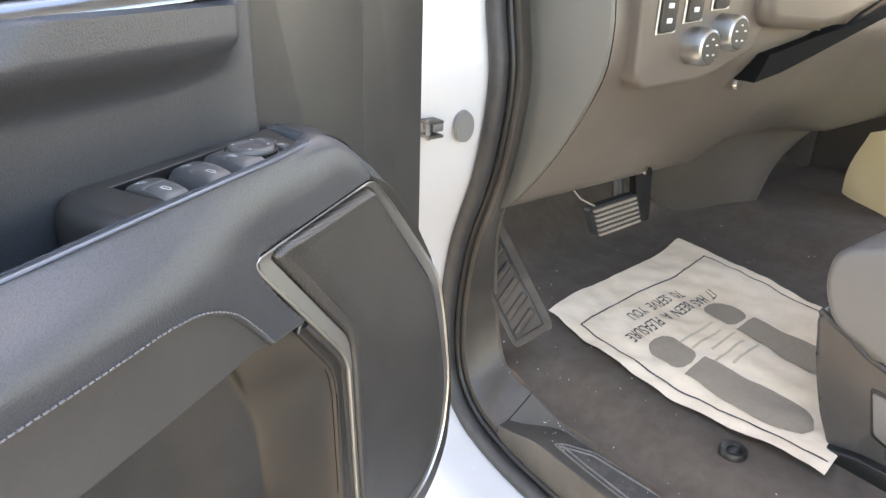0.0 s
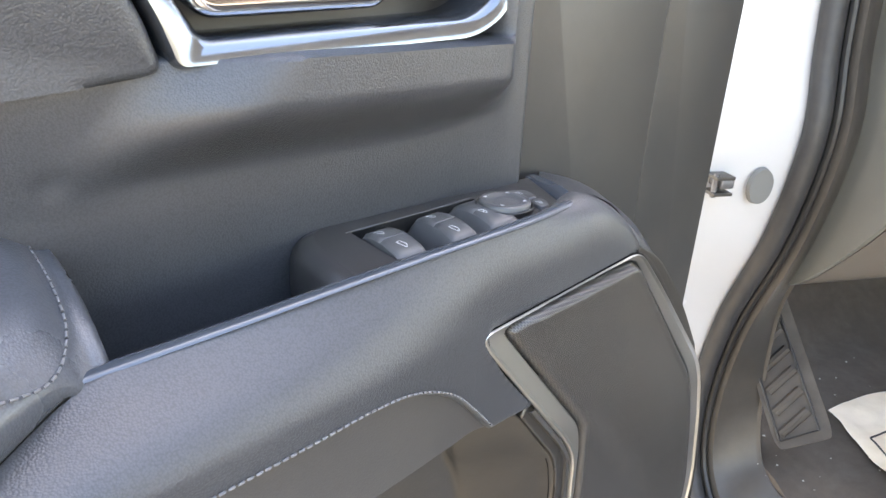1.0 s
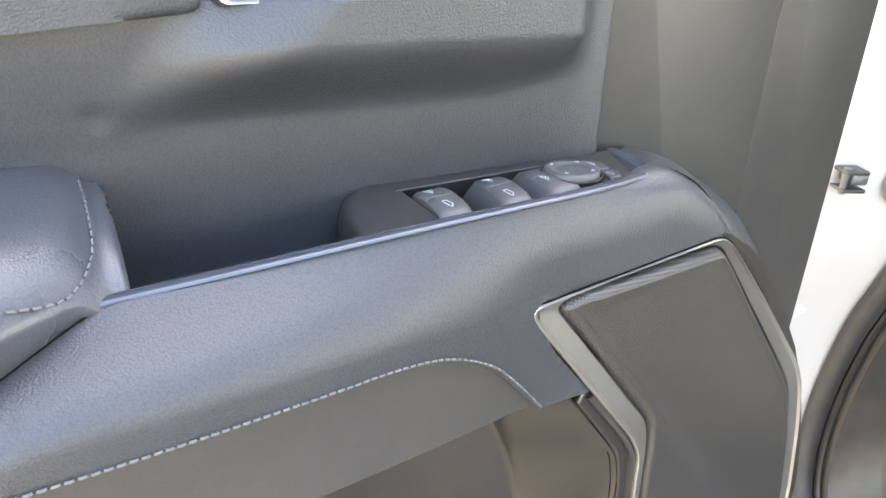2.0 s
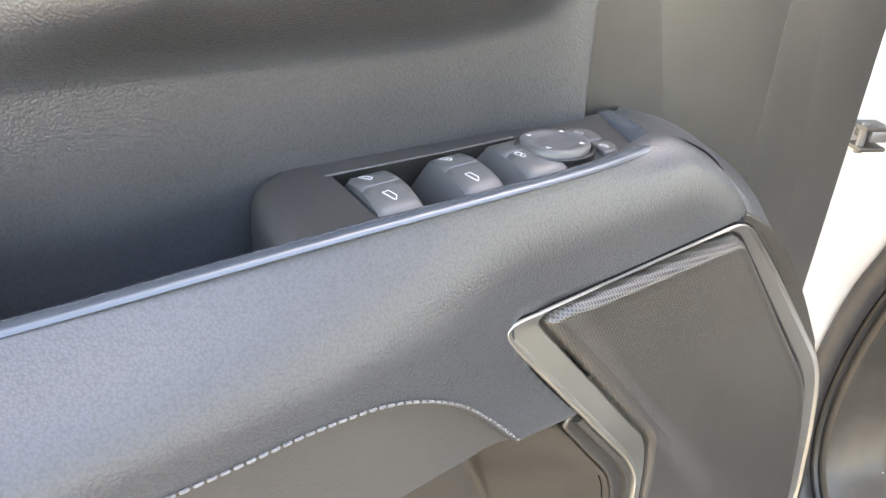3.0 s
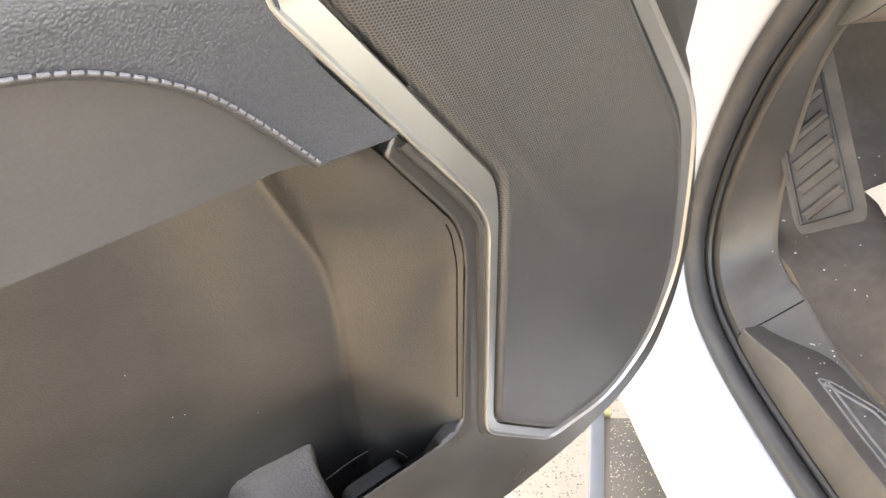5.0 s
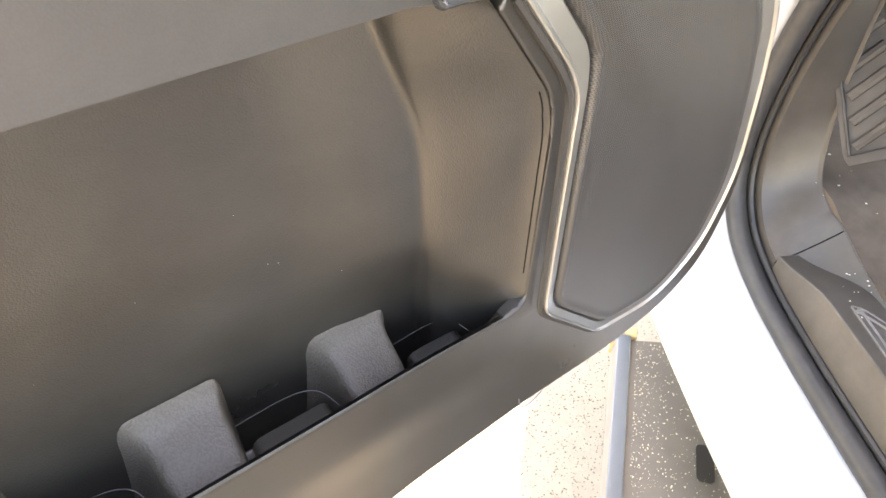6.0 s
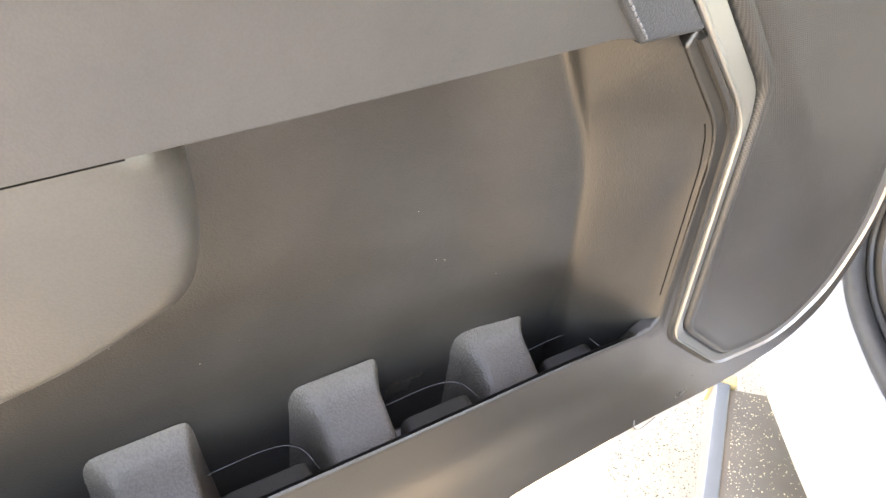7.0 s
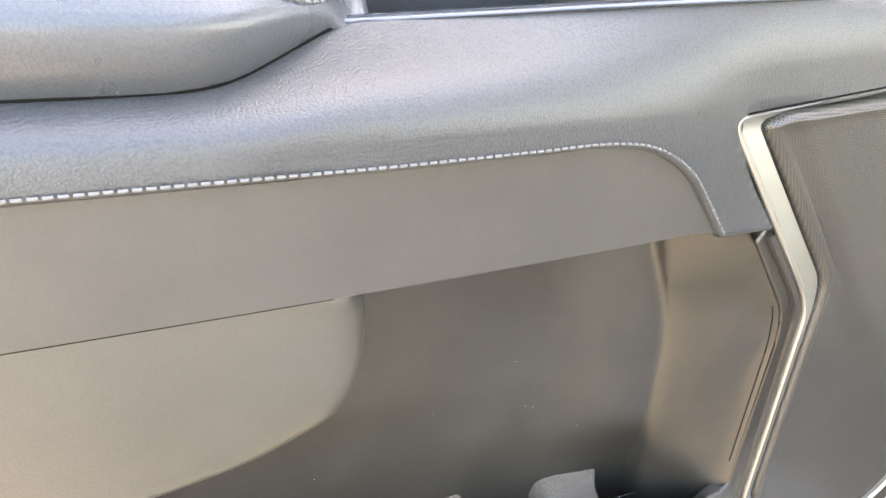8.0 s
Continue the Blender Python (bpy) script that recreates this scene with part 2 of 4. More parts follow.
def box(x0, x1, y0, y1, z0, z1, bev=0.0, seg=2):
    bm = bmesh.new()
    bmesh.ops.create_cube(bm, size=1.0)
    for v in bm.verts:
        v.co = Vector(((x0 + x1) / 2 + v.co.x * (x1 - x0), (y0 + y1) / 2 + v.co.y * (y1 - y0), (z0 + z1) / 2 + v.co.z * (z1 - z0)))
    if bev:
        bmesh.ops.bevel(bm, geom=bm.edges[:], offset=bev, segments=seg, profile=0.5, affect="EDGES")
    return bm


def spline(pts, n=8, closed=False):
    """Catmull-Rom through the points."""
    P, out, k = [Vector(p) for p in pts], [], len(pts)
    for i in range(k if closed else k - 1):
        a, b, c, d = (P[j % k] if closed else P[max(0, min(k - 1, j))] for j in (i - 1, i, i + 1, i + 2))
        for j in range(n):
            t = j / n
            out.append(0.5 * (2 * b + (c - a) * t + (2 * a - 5 * b + 4 * c - d) * t * t + (3 * b - a - 3 * c + d) * t ** 3))
    if not closed:
        out.append(P[-1])
    return out


def resample(pts, step):
    pts, out, left = [Vector(p) for p in pts], [], 0.0
    for a, b in zip(pts, pts[1:]):
        d = (b - a).length
        while left <= d:
            out.append((a + (b - a) * (left / d), (b - a).normalized()))
            left += step
        left -= d
    return out


def smooth(a, b, v):
    t = max(0.0, min(1.0, (v - a) / (b - a)))
    return t * t * (3 - 2 * t)


def inset(poly, d):
    """Polygon moved inward by d, corner by corner."""
    out, k = [], len(poly)
    area = sum(poly[i - 1][0] * poly[i][1] - poly[i][0] * poly[i - 1][1] for i in range(k))
    for i in range(k):
        p, q = Vector(poly[i - 1]), Vector(poly[(i + 1) % k])
        n = Vector((-(q - p).y, (q - p).x)) * (1 if area > 0 else -1)
        n = n.normalized() if n.length > 1e-9 else Vector((0, 0))
        out.append((poly[i][0] + d * n.x, poly[i][1] + d * n.y))
    return out


def seam(bm, path, step, length, r, lift):
    """A row of short stitches along a path; lift moves them off the cloth."""
    for p, d in resample(path, step):
        one = tube([p + lift - d * length / 2, p + lift * 1.5 - d * length / 4, p + lift * 1.5 + d * length / 4, p + lift + d * length / 2], r, 6)
        me = bpy.data.meshes.new("stitch")
        one.to_mesh(me)
        one.free()
        bm.from_mesh(me)
        bpy.data.meshes.remove(me)
    return bm


# ---- ground ----
ground = part("ground", surf(lambda u, v: (u, v, 0.006 * noise.noise((u * 3, v * 3, 0)) if abs(u) < 6 and abs(v) < 6 else 0.0), [-3000, -400, -60, -12, *[i * 0.25 for i in range(-24, 25)], 12, 60, 400, 3000], [-3000, -400, -60, -12, *[i * 0.25 for i in range(-24, 25)], 12, 60, 400, 3000]), GROUND)
tagged(ground, "sunlit pale concrete yard with fine grit", "ground", kind="structure")

LEFT = -0.45
# ---- door: x along it to the hinge, y outward, z up ----
door = thing("pickup_door", "open driver's door of a pickup with charcoal leather inner trim", "car door", pose(0.67, 0.36, 0.7))


def ease(s, w=0.02):
    """Nought below zero and s above, with a soft bend between."""
    return 0.0 if s < -w else s if s > w else (s + w) ** 2 / (4 * w)


def bow_at(x, y, z):
    """The armrest and all below it swell towards the seat, more so towards the latch."""
    a = 0.050 * (1 - math.exp(-ease(0.30 - x) / 0.22))
    v = smooth(1.242, 1.188, z)
    k = 1.0 if z > 1.0 else 0.5 + 0.5 * smooth(0.93, 1.0, z)
    return (x, y - a * v * k * (1 - smooth(0.275, 0.335, y)), z + 0.40 * a * v + 0.15 * a * v * smooth(1.0, 0.93, z))


def pad_bow(x, y, z):
    """The elbow pad overhangs with the armrest below it."""
    a = 0.050 * (1 - math.exp(-ease(0.30 - x) / 0.22)) * (1 - smooth(0.275, 0.335, y)) * 0.72
    return (x, y - a, z + 0.43 * a)


def bow(bm):
    cuts = [Vector((LEFT + 0.03 * i, 0, 0)) for i in range(1, 26)] + [Vector((x, 0, 0)) for x in (0.282, 0.288, 0.294, 0.300, 0.306, 0.312, 0.318)]
    for c in cuts:
        bmesh.ops.bisect_plane(bm, geom=bm.verts[:] + bm.edges[:] + bm.faces[:], plane_co=c, plane_no=(1, 0, 0))
    for z in (1.19, 1.20, 1.21, 1.22, 1.23):
        bmesh.ops.bisect_plane(bm, geom=bm.verts[:] + bm.edges[:] + bm.faces[:], plane_co=(0, 0, z), plane_no=(0, 0, 1))
    for v in bm.verts:
        v.co = bow_at(*v.co)
    return bm


def dp(name, bm, material, parent=None, label="", angle=40, sheet=False):
    """A part of the door, modelled in world places; a sheet's normals follow its wide faces."""
    ob = part(name, bm, material, None, label, angle)
    if sheet:
        even = ob.modifiers.new("even_normals", "WEIGHTED_NORMAL")
        even.keep_sharp = True
    ob.parent = parent or door
    if parent is None:
        ob.matrix_parent_inverse = Matrix.Translation((-0.67, -0.36, -0.7))
    return ob


# outer shell
dp("door_shell", slab(rounded([(LEFT - 0.02, 0.68), (0.655, 0.66), (0.665, 1.1), (0.665, 1.5), (LEFT - 0.02, 1.5)], 0.03), 0.422, 0.475, 0.01), WHITE, label="white painted outer shell")
# flat front section of the trim, in two plates
dp("front_trim", slab(rounded([(0.396, 0.86), (0.570, 0.86), (0.570, 1.5), (0.396, 1.5)], 0.002), 0.352, 0.374, 0.001), TRIM)
dp("edge_trim", slab(rounded([(0.5705, 0.80), (0.692, 0.80), (0.692, 1.5), (0.5705, 1.5)], 0.002), 0.3522, 0.374, 0.001), TRIM)


# upper panel: a leather sheet, hollow below the handle
def upper(x, z):
    y = 0.336
    slant = x - 1.0 * (z - 1.295)
    hollow = smooth(0.104, 0.172, slant) * (1 - smooth(0.335, 0.388, x))
    lip = 1 - smooth(0.335, 0.378, x)
    foot = 1.2850 + 0.010 * smooth(0.29, 0.38, x)
    y -= 0.10 * max(0.0, min(z, foot) - 1.215) * (1 - smooth(0.33, 0.386, x))
    y -= lip * (0.030 * hollow * smooth(foot - 0.004, 1.319, z) + 0.010 * (1 - hollow) * smooth(1.27, 1.33, z))
    y += 0.060 * smooth(1.3365, 1.340, z) * smooth(0.10, 0.11, x) * (1 - smooth(0.338, 0.345, x))
    y += -0.006 * smooth(0.320, 0.386, x) + 0.026 * smooth(0.386, 0.405, x)
    d = math.hypot(x - 0.107, z - 1.288)
    y += 0.0012 * (1 - smooth(0.002, 0.009, d))
    return (x, y, z)


xs = [LEFT + i * (0.05 - LEFT) / 40 for i in range(40)] + [0.05 + i * 0.33 / 90 for i in range(90)] + [0.38 + i * 0.002 for i in range(14)]
zs = [1.12 + i * 0.005 for i in range(30)] + [1.27 + i * 0.0015 for i in range(48)] + [1.345, 1.36, 1.40, 1.5]
dp("upper_panel", surf(upper, xs, zs), LEATHER, angle=75)
dp("panel_seam", tube([(0.3975, 0.3505, 1.225), (0.3975, 0.3505, 1.5)], 0.0018, 6), VOID)
# padded sheet above it
dp("upper_pad", slab(rounded([(LEFT, 1.300), (0.060, 1.3225), (0.112, 1.3277), (0.154, 1.3308), (0.146, 1.358), (0.105, 1.42), (0.09, 1.5), (LEFT, 1.5)], [0.0, 0.05, 0.01, 0.008, 0.01, 0.02, 0.0, 0.0]), 0.312, 0.37, 0.006), LEATHER)
dp("belt_pad", slab(rounded([(0.09, 1.45), (0.41, 1.45), (0.41, 1.5), (0.09, 1.5)], 0.004), 0.312, 0.37, 0.006), LEATHER)
# handle bezel and handle
bez_o = rounded([(0.157, 1.3325), (0.322, 1.3375), (0.346, 1.350), (0.360, 1.39), (0.352, 1.448), (0.104, 1.448), (0.108, 1.42), (0.149, 1.358)], [0.004, 0.02, 0.02, 0.03, 0.02, 0.01, 0.03, 0.02], 6)
bez_i = rounded([(0.170, 1.3435), (0.318, 1.3495), (0.336, 1.358), (0.347, 1.39), (0.342, 1.44), (0.118, 1.44), (0.124, 1.42), (0.160, 1.360)], [0.006, 0.02, 0.02, 0.03, 0.02, 0.01, 0.03, 0.02], 6)
bezel = dp("handle_bezel", loft([[(x, 0.330, z) for x, z in bez_o], [(x, 0.3135, z) for x, z in bez_o], [(x + 0.12 * (u - x), 0.3105, z + 0.12 * (w - z)) for (x, z), (u, w) in zip(bez_o, bez_i)], [(x + 0.75 * (u - x), 0.3115, z + 0.75 * (w - z)) for (x, z), (u, w) in zip(bez_o, bez_i)], [(x, 0.3155, z) for x, z in bez_i], [(x, 0.345, z) for x, z in bez_i]]), GLOSS, label="glossy blue-grey handle surround", angle=50)
dp("handle_cup", slab(bez_i, 0.344, 0.35), DARK)
lever = [(0.172, 1.351), (0.262, 1.354), (0.272, 1.362), (0.268, 1.39), (0.25, 1.405), (0.165, 1.405), (0.150, 1.385)]
dp("door_handle", slab(rounded(lever, 0.008), 0.316, 0.334, 0.006, 4), BRIGHT, label="bright chrome pull lever")
dp("lock_lever", slab(rounded([(0.300, 1.356), (0.322, 1.358), (0.330, 1.366), (0.330, 1.39), (0.30, 1.39)], 0.005), 0.325, 0.343, 0.003), DARK)
# armrest face
stitch_xz = [(LEFT, 1.177), (0.03, 1.177), (0.10, 1.177), (0.17, 1.178), (0.205, 1.1785), (0.235, 1.1745), (0.263, 1.161), (0.284, 1.142), (0.304, 1.1195)]
stitch_line = spline([(x, 0, z) for x, z in stitch_xz], 6)
edge_line = [(LEFT, 1.2050), (0.030, 1.2058), (0.050, 1.2090), (0.093, 1.2330), (0.20, 1.2372), (0.345, 1.2425), (0.392, 1.2470), (0.418, 1.234), (0.456, 1.2015), (0.6, 1.10)]


def along_line(pts, x):
    """Height of a bent line at x."""
    for (x0, z0), (x1, z1) in zip(pts, pts[1:]):
        if x0 <= x <= x1:
            return z0 + (z1 - z0) * (x - x0) / (x1 - x0)
    return pts[-1][1] if x > pts[-1][0] else pts[0][1]


def arm_top(x):
    return sum(along_line(edge_line, x + 0.0022 * k) for k in range(-4, 5)) / 9


def arm_foot(x):
    """The stitched edge, then the tongue beside the speaker, then the speaker's upper arm."""
    if x < 0.304:
        line = [(q.x, q.z) for q in stitch_line]
        slope = (along_line(line, x + 0.004) - along_line(line, x - 0.004)) / 0.008
        return along_line(line, x) - 0.0024 * math.sqrt(1 + min(1.2, abs(slope)) ** 2)
    return 1.1163 if x < 0.3435 else 1.1905 + 0.10 * (x - 0.3435)


def arm_sheet(x, k):
    """A place on the armrest: k runs from the hem at its foot to the hem behind its top edge."""
    top, foot = arm_top(x), arm_foot(x)
    if k < 0.0:
        return (x, 0.2600 + 0.0035 * -k + (0.014 if x > 0.336 else 0.0), foot + 0.0004 * (1 + k))
    if k > 1.0:
        return (x, 0.2680 + 0.012 * smooth(0.34, 0.39, x) + 0.006 * (k - 1), top - 0.0005 * (k - 1) - 0.006 * (k - 1) * smooth(0.40, 0.43, x))
    z = top - 0.090 * (1 - k) if k > 0.5 else foot + (top - 0.045 - foot) * 2 * k
    under = min(smooth(0.003, 0.006, (x - 0.2855) * 0.776 + (z - 1.187) * 0.631), smooth(0.003, 0.006, 1.187 + 0.1037 * (x - 0.2855) - z))
    if x > 0.343 and z < 1.185:
        under = 1.0
    gap = max(0.0, top - z)
    round_off = 0.012 - math.sqrt(max(0.0, 0.012 ** 2 - (0.012 - gap) ** 2)) if gap < 0.012 else 0.0
    y = 0.2595 + 0.012 * under + round_off * smooth(0.34, 0.39, x) + 0.0085 * max(0.0, 1 - (top - z) / 0.030) ** 2
    return (x, y + 0.0030 * max(0.0, 1 - (z - foot) / 0.0035) ** 2 * (x < 0.344) + 0.003 * smooth(0.43, 0.456, x), z)


arm_xs = [LEFT + 0.01 * i for i in range(45)] + [0.0035 * i for i in range(82)] + [0.2850 + 0.0012 * i for i in range(16)] + [0.3042 + 0.0014 * i for i in range(28)] + [0.3434, 0.3436] + [0.348 + 0.0036 * i for i in range(31)]
arm_ks = [-2.0, -1.0, 0.0, 0.010, 0.020, 0.035, 0.06] + [0.1 + 0.04 * i for i in range(11)] + [0.53 + 0.02 * i for i in range(24)] + [1.0, 2.0]
armrest = dp("armrest", surf(lambda x, k: bow_at(*arm_sheet(x, k)), arm_xs, arm_ks), LEATHER, label="leather-wrapped armrest face", angle=70)
dp("stitching", seam(bmesh.new(), [bow_at(p.x, 0.2596, p.z + 0.0008) for p in stitch_line], 0.0041, 0.0027, 0.00068, Vector((0, -0.0005, 0))), THREAD, armrest, "pale contrast thread")
dp("pad_joint", tube([bow_at(x, 0.2675, arm_top(x) + 0.0006) for x in [LEFT + 0.03 * i for i in range(16)] + [0.0345 + 0.005 * i for i in range(12)]], 0.0013, 6), VOID)
# elbow pad
def pad_top(x, y):
    yf = 0.2590 + 0.027 * smooth(0.040, 0.100, x)
    q = max(0.0, min(1.0, (y - yf) / (0.337 - yf)))
    z = 1.2300 + 0.0410 * (1 - (1 - q) ** 2.3)
    return z - 0.010 * smooth(0.083, 0.101, x) ** 1.5


sections = []
for x in [LEFT, -0.2, -0.05, 0.0, 0.015, 0.03, 0.04, 0.05, 0.057, 0.064, 0.073, 0.081, 0.0875, 0.093, 0.0975, 0.101, 0.1035]:
    yf = 0.2590 + 0.027 * smooth(0.040, 0.100, x)
    foot = Vector(bow_at(x, 0.2690, arm_top(min(x, 0.095)) - 0.0010))
    brow = Vector(pad_bow(x, yf, pad_top(x, yf)))
    if brow.z < foot.z + 0.006:
        foot.z = brow.z - 0.006
    bend = Vector((x, min(foot.y, brow.y) - 0.0015, foot.z + 0.45 * (brow.z - foot.z)))
    row = [foot + Vector((0, 0.020, -0.030)), foot + Vector((0, 0.006, -0.012)), foot + Vector((0, 0.0010, -0.0022))]
    row += [foot * (1 - t) ** 2 + bend * 2 * t * (1 - t) + brow * t ** 2 for t in (0.0, 0.12, 0.25, 0.4, 0.55, 0.7, 0.85, 1.0)]
    row += [Vector(pad_bow(x, yf + (0.337 - yf) * k, pad_top(x, yf + (0.337 - yf) * k))) for k in (0.03, 0.08, 0.15, 0.25, 0.4, 0.6, 0.8, 1.0)]
    row += [Vector((x, 0.337, 1.19))]
    sections.append(row)
sections.append([(0.1060, 0.29 + 0.9 * (p.y - 0.29), 1.235 + 0.78 * (p.z - 1.235)) for p in sections[-1]])
bm = loft(sections, closed=True, cap=True)
elbow = dp("elbow_pad", bm, PAD, label="padded leather elbow rest", angle=65)
pad_line = spline([pad_bow(x, y, pad_top(x, y) + 0.0004) for x, y in ((LEFT, 0.2690), (-0.1, 0.2690), (0.04, 0.2690), (0.068, 0.2745), (0.085, 0.283), (0.0950, 0.296), (0.0970, 0.31), (0.0965, 0.334))], 10)
dp("stitching", seam(bmesh.new(), pad_line, 0.0042, 0.0027, 0.0006, Vector((0, -0.0002, 0.0003))), THREAD, elbow, "pale lock-stitched thread")

# lower flap under the stitch line
flap = [(LEFT, 1.122), (0.19, 1.1222), (0.29, 1.1212), (0.312, 1.1165), (0.30, 1.15), (0.25, 1.185), (0.2, 1.19), (LEFT, 1.19)]
dp("armrest_flap", bow(slab(rounded(flap, [0, 0.05, 0.02, 0.002, 0.0, 0.0, 0.0, 0], 4), 0.2632, 0.272, 0.004, 3)), VINYL, sheet=True)
# glossy strip along the armrest's top edge, and the inner wall of the pull cup
strip = spline([(0.091, 0.2680, 1.2340), (0.155, 0.2675, 1.2368), (0.203, 0.2675, 1.2390), (0.244, 0.2675, 1.2406), (0.285, 0.2675, 1.2418), (0.322, 0.2680, 1.2427), (0.345, 0.2692, 1.2434), (0.366, 0.2722, 1.2440), (0.380, 0.2765, 1.2440)], 8)
dp("gloss_strip", tube([p + Vector((0, 0.0022, -0.0006)) for p in strip], 0.0042, 12, flat=0.40), EDGE, label="glossy blue-grey edging strip")
dp("cup_wall", slab(rounded([(0.02, 1.13), (0.212, 1.13), (0.212, 1.2335), (0.095, 1.226), (0.05, 1.206), (0.02, 1.204)], 0.004), 0.2705, 0.283, 0.002), PLASTIC)
dp("cup_floor", box(0.0, 0.40, 0.28, 0.352, 1.125, 1.145), DARK)
# nose that carries the armrest to the front trim
back_line = [(0.4105, 1.2385), (0.428, 1.2350), (0.4412, 1.2312), (0.4735, 1.2180), (0.511, 1.2000), (0.551, 1.1762), (0.582, 1.1515), (0.604, 1.1250)]
front_line = [(0.440, arm_top(0.440)), (0.456, 1.2030), (0.474, 1.1860), (0.51, 1.1430)]
cols = []
for i in range(61):
    q = i / 60
    xf, xb = 0.384 + 0.126 * q, 0.4105 + 0.1935 * q ** 0.92
    zf = arm_top(xf) if xf < 0.44 else along_line(front_line, xf)
    yf, yb, w = 0.2800 - 0.0060 * smooth(0.0, 0.25, q), 0.3365 + 0.0165 * smooth(0.0, 0.12, q), smooth(0.425, 0.45, xf)
    zb = sum(along_line(back_line, xb + 0.004 * k) for k in range(-2, 3)) / 5
    col = [(xf, yf - 0.011 * w, zf - 0.014 * w), (xf, yf - 0.0075 * w, zf - 0.0050 * w), (xf, yf - 0.003 * w, zf - 0.0012 * w)]
    for t in (0.06, 0.12, 0.2, 0.3, 0.42, 0.55, 0.68, 0.8, 0.9, 0.96, 1.0):
        col.append((xf + t * (xb - xf), yf + t * (yb - yf), zf + t * (zb - zf) + 0.004 * math.sin(math.pi * t) * smooth(0.0, 0.2, q)))
    cols.append(col)
dp("armrest_nose", loft(cols, closed=False), LEATHER, angle=70)

# switch plate
plate_o = [(0.222, 0.337), (0.2135, 0.331), (0.2095, 0.318), (0.2065, 0.300), (0.2035, 0.2715), (0.211, 0.2690), (0.34, 0.2690), (0.360, 0.2735), (0.376, 0.2805), (0.384, 0.2970), (0.392, 0.3150), (0.401, 0.3370)]
TOP = 1.2393


def shrink(k):
    """The plate's outline, drawn in by k at its rear, left and sunk edges."""
    return [(x + (k if x < 0.23 else 0.0), y - (min(0.0036, 0.4 * k) if y > 0.33 else 0.0)) for x, y in plate_o]


rings = [[(x, y, z) for x, y in shrink(k)] for k, z in ((0, 1.15), (0, 1.2215), (0.0006, 1.2285), (0.0020, 1.2335), (0.0042, 1.2366), (0.0068, 1.2383), (0.0095, 1.2390), (0.013, TOP))]
plate = dp("switch_plate", loft(rings), PLATE, label="dark switch plate", angle=70)
well = [(0.2445, 0.3190), (0.2435, 0.2768), (0.334, 0.2785), (0.338, 0.3225)]
bm = bmesh.new()
vs = [bm.verts.new((x, y, TOP)) for x, y in shrink(0.013)]
ws = [bm.verts.new((x, y, TOP)) for x, y in well]
es = [bm.edges.new((vs[i], vs[(i + 1) % len(vs)])) for i in range(len(vs))] + [bm.edges.new((ws[i], ws[(i + 1) % 4])) for i in range(4)]
bmesh.ops.triangle_fill(bm, use_beauty=True, edges=es)
dp("switch_top", bm, PLATE, plate)
bm = bmesh.new()
vs = [bm.verts.new((x, y, TOP)) for x, y in well]
ws = [bm.verts.new((x, y, 1.2180)) for x, y in well]
for i in range(4):
    bm.faces.new((vs[i], vs[(i + 1) % 4], ws[(i + 1) % 4], ws[i]))
bm.faces.new(ws)
dp("switch_well", bm, DARK, plate)


def rocker(x0, x1, y0, y1, skew, lean):
    """A window switch: crowned along y, split across its middle, its left flank sloping out by lean."""
    def top(u, v):
        y = y0 + (y1 - y0) * v
        x = x0 + (x1 - x0) * u + skew * (v - 0.5)
        z = 1.2440 - 0.0034 * (2 * v - 0.95) ** 2 - 0.0010 * (1 - u)
        z -= 0.0016 * smooth(0.9, 1.0, u) + 0.0016 * smooth(0.1, 0.0, u) + 0.002 * smooth(0.93, 1.0, v) + 0.002 * smooth(0.07, 0.0, v)
        return (x, y, z)

    us, vs2 = [0, 0.04, 0.1, 0.3, 0.5, 0.7, 0.9, 0.96, 1.0], [0, 0.04, 0.09, 0.2, 0.35, 0.485, 0.5, 0.515, 0.65, 0.8, 0.92, 0.97, 1.0]
    bm = surf(lambda u, v: (top(u, v)[0], top(u, v)[1], top(u, v)[2] - (0.0007 if v == 0.5 else 0)), us, vs2)
    skirt = [(top(u, 0), 0) for u in us] + [(top(1, v), 0) for v in vs2[1:]] + [(top(u, 1), 0) for u in us[::-1][1:]] + [(top(0, v), lean) for v in vs2[::-1][1:-1]]
    skirt[0] = (top(0, 0), lean)
    a = [bm.verts.new(p) for p, q in skirt]
    b = [bm.verts.new((p[0] - q, p[1], 1.2295)) for p, q in skirt]
    c = [bm.verts.new((p[0] - q, p[1], 1.2185)) for p, q in skirt]
    for i in range(len(a)):
        j = (i + 1) % len(a)
        bm.faces.new((a[i], a[j], b[j], b[i]))
        bm.faces.new((b[i], b[j], c[j], c[i]))
    return bm, top


def marks(strokes, r, parent):
    """Fine printed strokes, raised by a hair."""
    bm = bmesh.new()
    for pts, closed in strokes:
        extra = tube(pts, r, 5, closed=closed, flat=0.5)
        me = bpy.data.meshes.new("stroke")
        extra.to_mesh(me)
        extra.free()
        bm.from_mesh(me)
        bpy.data.meshes.remove(me)
    return dp("window_mark", bm, ICON, parent, "white printed mark")


